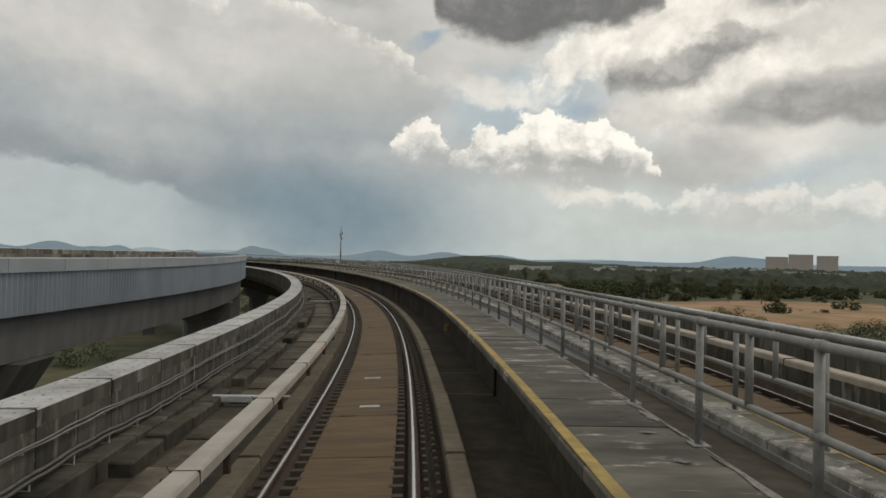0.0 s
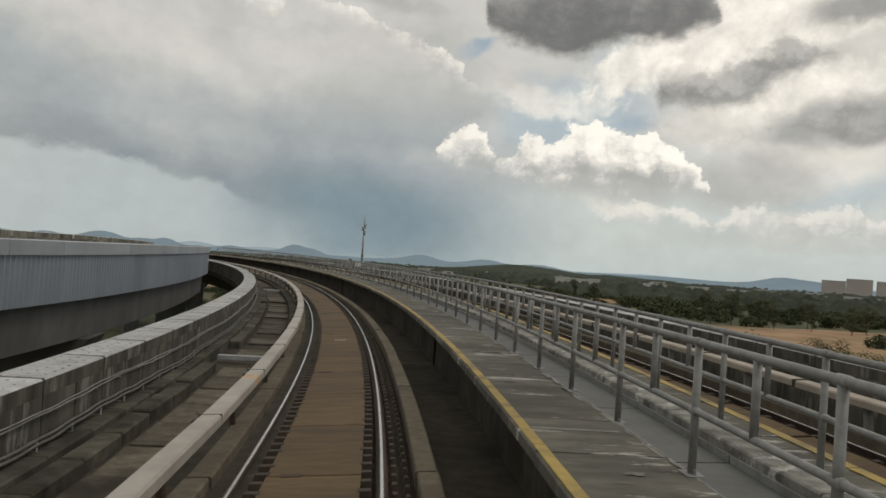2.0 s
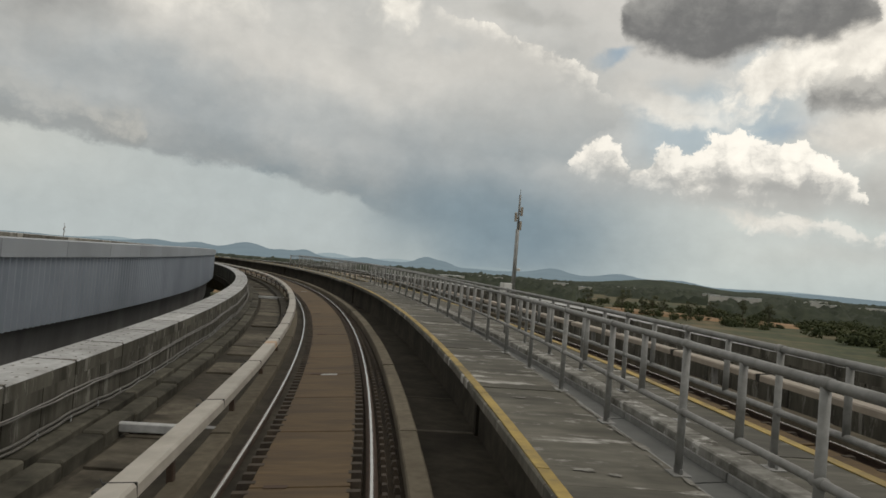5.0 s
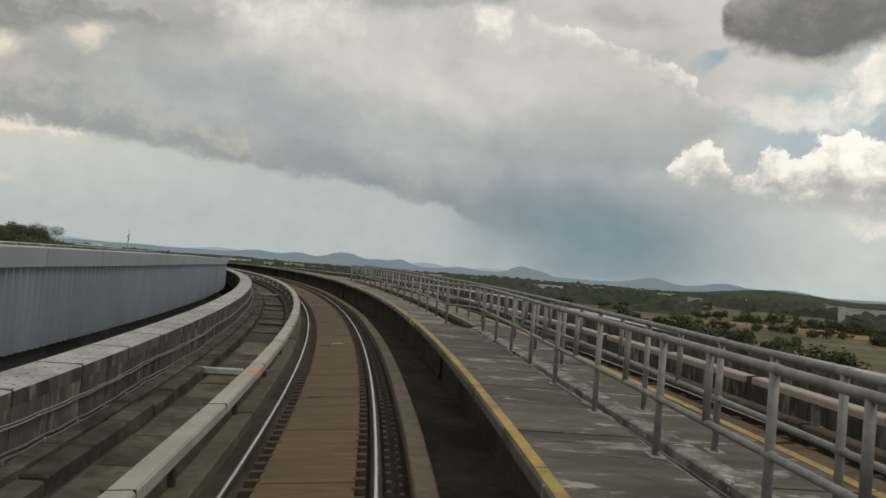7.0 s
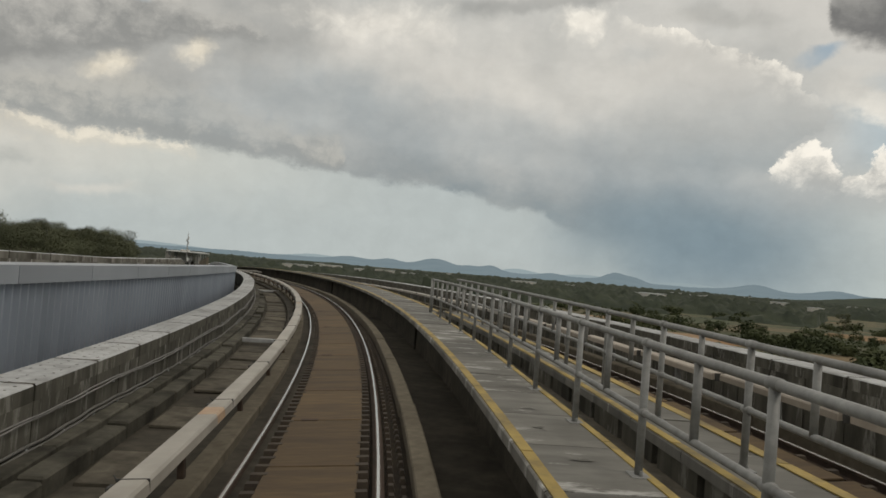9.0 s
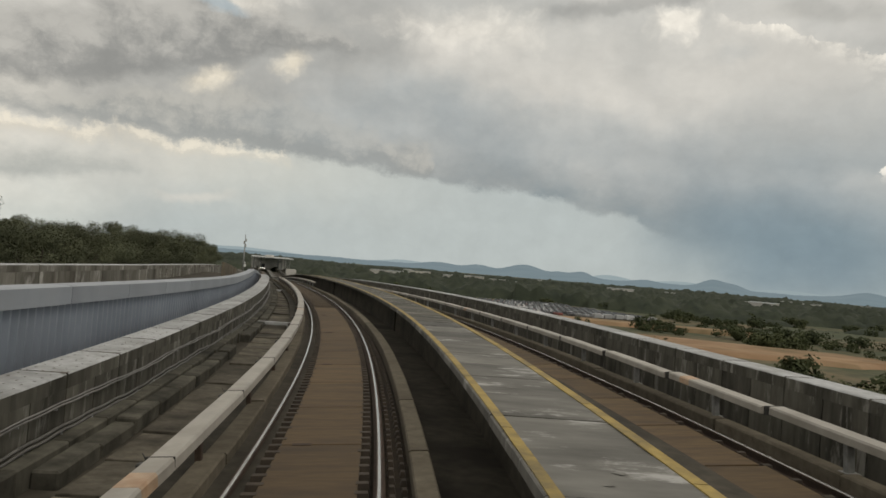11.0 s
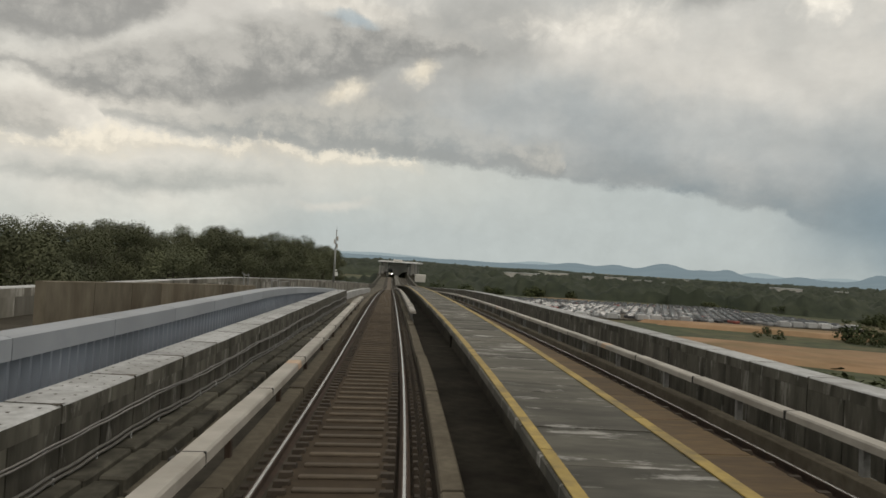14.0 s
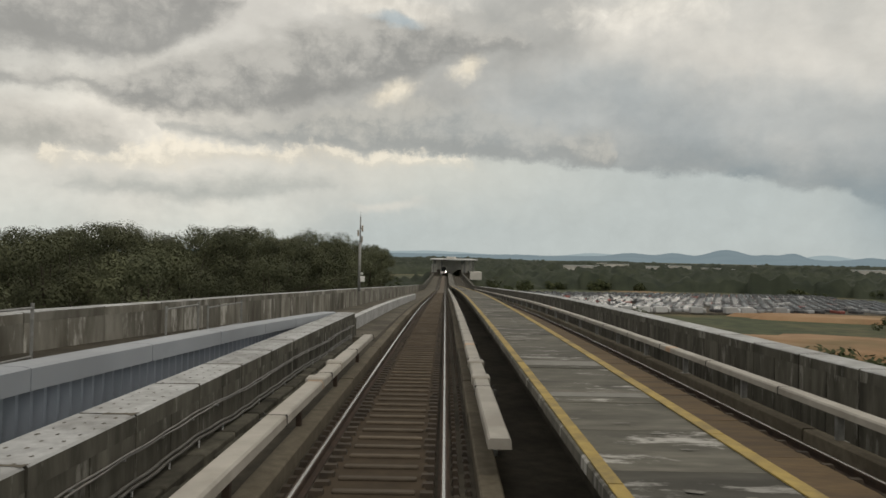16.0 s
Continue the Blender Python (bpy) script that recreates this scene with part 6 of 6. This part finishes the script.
soil_patch("bare orange soil cleared beside the viaduct", -88, 306, 60, 20, 0.35, 1.0)
soil_patch("bare orange soil on open land", 118, 215, 80, 55, 0.2, 2.0)
soil_patch("bare orange soil under the viaducts", -24, 22, 12, 16, 0.0, 3.0)
soil_patch("bare orange soil beyond the scrub", 40, 420, 60, 22, -0.3, 4.0)
soil_patch("bare orange soil beside the car park", -120, 372, 50, 10, 0.5, 5.0)


def building(label, x, y, w, d, h, turn, storeys, bays, mat, roof, base=GROUND, name="building"):
    top = thing(name, label, "building", "distant buildings", place=pose(x, y, base, 0, 0, turn))
    bm = bmesh.new()
    box_bm(bm, -w / 2, w / 2, -d / 2, d / 2, 0, h)
    part("wall", bm, mat, top)
    bm = bmesh.new()
    box_bm(bm, -w / 2 - 0.3, w / 2 + 0.3, -d / 2 - 0.3, d / 2 + 0.3, h, h + max(0.4, h * 0.025))
    part("roof", bm, roof, top)
    if storeys:
        bm = bmesh.new()
        fh, bw = h / storeys, w / bays
        box_bm(bm, -bw * 0.17, bw * 0.17, -0.12, 0.12, fh * 0.35, fh * 0.7)
        me = mesh_of("window", bm, M_PANE)
        for i in range(storeys):
            for j in range(bays):
                w_ = new("window", me)
                w_.parent = top
                w_.matrix_local = pose(-w / 2 + bw * (j + 0.5), -d / 2, fh * i)
    return top


for x_, y_, w_, h_, t_ in ((722, 1507, 42, 38, -26), (762, 1488, 45, 43, -26), (805, 1467, 38, 41, -26)):
    building("pinkish slab apartment block of many storeys", x_, y_, w_, 16, h_ + 8, t_, 12, 9, M_PINK, M_PALE, base=-24, name="apartment_block")
building("plain pale windowless box building among scrub", 87, 626, 27, 14, 8.2, -3, 0, 0, M_PALE, M_ROOF, base=GROUND + 1.0, name="pale_building")
building("narrow end block of the pale building", 104, 624, 7, 12, 8.6, -3, 1, 2, M_PALE, M_ROOF, base=GROUND + 1.0, name="pale_building")
rng = random.Random(13)
for i in range(52):
    a, d = radians(rng.uniform(-35, 38)), rng.uniform(640, 1350)
    building("low pale industrial building on the plain", -40 - d * math.sin(a), 90 + d * math.cos(a), rng.uniform(8, 26), rng.uniform(8, 14), rng.uniform(6, 8.5), math.degrees(a) + rng.uniform(-25, 25), 0, 0, M_PALE, M_ROOF, name="industrial_building")


def car_meshes():
    bm = bmesh.new()
    box_bm(bm, -0.9, 0.9, -2.1, 2.1, 0.02, 0.85, 0.15)
    body = mesh_of("body", bm, M_CAR)
    paints = [M_CAR, material("silver_car_paint", (0.30, 0.31, 0.32), (0.42, 0.43, 0.44), 0.35, grain=1, stain=1, bump=0.0), material("dark_car_paint", (0.05, 0.052, 0.056), (0.09, 0.092, 0.098), 0.35, grain=1, stain=1, bump=0.0),
              material("red_car_paint", (0.22, 0.06, 0.05), (0.30, 0.09, 0.07), 0.35, grain=1, stain=1, bump=0.0)]
    bodies = [body]
    for mt in paints[1:]:
        other = body.copy()
        other.materials.clear()
        other.materials.append(mt)
        bodies.append(other)
    bm = bmesh.new()
    r = bmesh.ops.create_cube(bm, size=1.0)
    for v in r["verts"]:
        k = 0.72 if v.co.z > 0 else 1.0
        v.co = Vector((v.co.x * 1.6 * (0.85 if v.co.z > 0 else 1), v.co.y * 2.5 * k, 1.1 + v.co.z * 0.5))
    cabin = mesh_of("cabin", bm, M_WINDOW)
    return paints, bodies, cabin


PAINTS, BODY, CABIN = car_meshes()
lot_m = pose(-188, 392, GROUND + 0.35, 0, 0, 52)
bm = bmesh.new()
box_bm(bm, -60, 60, -44, 44, -1.2, 0.0)
lot = part("parking_ground", bm, M_CONC)
lot.matrix_world = lot_m
tagged(lot, "dusty grey parking ground", "parking ground", kind="structure")
n_car, verts, faces, tones = 0, [], [], []
for row in range(14):
    for k in range(40):
        if rng.random() < 0.13 or row in (4, 9) and rng.random() < 0.8:
            continue
        m = lot_m @ pose(-55 + k * 2.8 + rng.uniform(-.2, .2), -39 + row * 5.9 + rng.uniform(-.3, .3), 0, 0, 0, rng.choice((0, 180)) + rng.uniform(-3, 3))
        n_car += 1
        if n_car <= 300:
            c = rng.choice((0, 0, 0, 1, 1, 1, 2, 2, 3))
            car = thing("car", ("white", "silver grey", "dark grey", "dull red")[c] + " parked car on a dusty car park", "car", "cars in the car park", place=m)
            for nm, me in (("body", BODY[c]), ("cabin", CABIN)):
                o = new(nm, me)
                o.parent = car
            continue
        c = rng.choice((0, 0, 0, 1, 1, 1, 2, 2, 3))
        for x0, y0, z0, z1, tone in ((0.9, 2.1, 0.1, 0.85, c), (0.7, 1.1, 0.85, 1.35, 4)):
            b = len(verts)
            for z, q in ((z0, 1.0), (z1, 0.86)):
                verts.extend(m @ Vector((x, y, z)) for x, y in ((-x0 * q, -y0 * q), (x0 * q, -y0 * q), (x0 * q, y0 * q), (-x0 * q, y0 * q)))
            for f in ((4, 5, 6, 7), (0, 1, 5, 4), (1, 2, 6, 5), (2, 3, 7, 6), (3, 0, 4, 7)):
                faces.append(tuple(b + v for v in f))
                tones.append(tone)
ob = from_lists("parked_cars", verts, faces, PAINTS[0])
for mt in PAINTS[1:] + [M_WINDOW]:
    ob.data.materials.append(mt)
ob.data.polygons.foreach_set("material_index", tones)
tagged(ob, "mass of small parked cars at the far end", "cars", kind="stuff")
# delivery vans along the near side of the car park
bm = bmesh.new()
box_bm(bm, -0.9, 0.9, -1.3, 1.9, 0.4, 2.0, 0.12)
VAN_BOX = mesh_of("cargo_box", bm, M_CAR)
bm = bmesh.new()
box_bm(bm, -0.85, 0.85, -2.2, -1.32, 0.4, 1.6, 0.25)
VAN_CAB = mesh_of("cab", bm, M_CAR)
for k in range(26):
    if rng.random() < 0.55:
        continue
    van = thing("van", "white delivery van with a box body", "van", "vans beside the car park", place=lot_m @ pose(-58 + k * 4.6, -43.0 + rng.uniform(-.5, .5), -0.4, 0, 0, 90 + rng.uniform(-3, 3)))
    for nm, me in (("cargo_box", VAN_BOX), ("cab", VAN_CAB)):
        o = new(nm, me)
        o.parent = van


# ---- the digger on the cleared land ----
def digger(x, y, turn):
    top = thing("excavator", "small yellow excavator standing on the bare soil", "excavator", place=pose(x, y, GROUND + 0.9, 0, 0, turn) @ Matrix.Scale(0.6, 4))
    for k in (-1.1, 1.1):
        bm = bmesh.new()
        box_bm(bm, k - 0.3, k + 0.3, -1.9, 1.9, 0, 0.9, 0.25)
        part("crawler_track", bm, M_DARK, top)
    bm = bmesh.new()
    box_bm(bm, -1.3, 1.3, -1.8, 1.5, 1.0, 2.0, 0.15)
    part("body", bm, M_YELLOW, top)
    bm = bmesh.new()
    box_bm(bm, -1.2, -0.1, 0.1, 1.6, 2.0, 3.2, 0.1)
    part("cab", bm, M_WINDOW, top, "dark glazed cab")
    bm = bmesh.new()
    tube_bm(bm, (0.4, 1.4, 1.8), (0.4, 4.2, 4.4), 0.28, 0.2, sides=6)
    part("boom", bm, M_YELLOW, top)
    bm = bmesh.new()
    tube_bm(bm, (0.4, 4.2, 4.4), (0.4, 6.0, 1.6), 0.2, 0.15, sides=6)
    part("arm", bm, M_YELLOW, top)
    bm = bmesh.new()
    box_bm(bm, -0.1, 0.9, 5.4, 6.3, 0.7, 1.6, 0.12)
    part("bucket", bm, M_RUST, top)


digger(150.0, 255.0, 70)

# a small yellow box on the wall of the drainage trough
bm = bmesh.new()
box_bm(bm, -0.13, 0.0, -0.11, 0.11, -0.03, 0.17, 0.015)
ob = part("wall_box", bm, M_YELLOW)
ob.matrix_world = frame_at(25.0, 2.43, 0.0)
tagged(ob, "small yellow box fixed to the dark trough wall", "wall box")
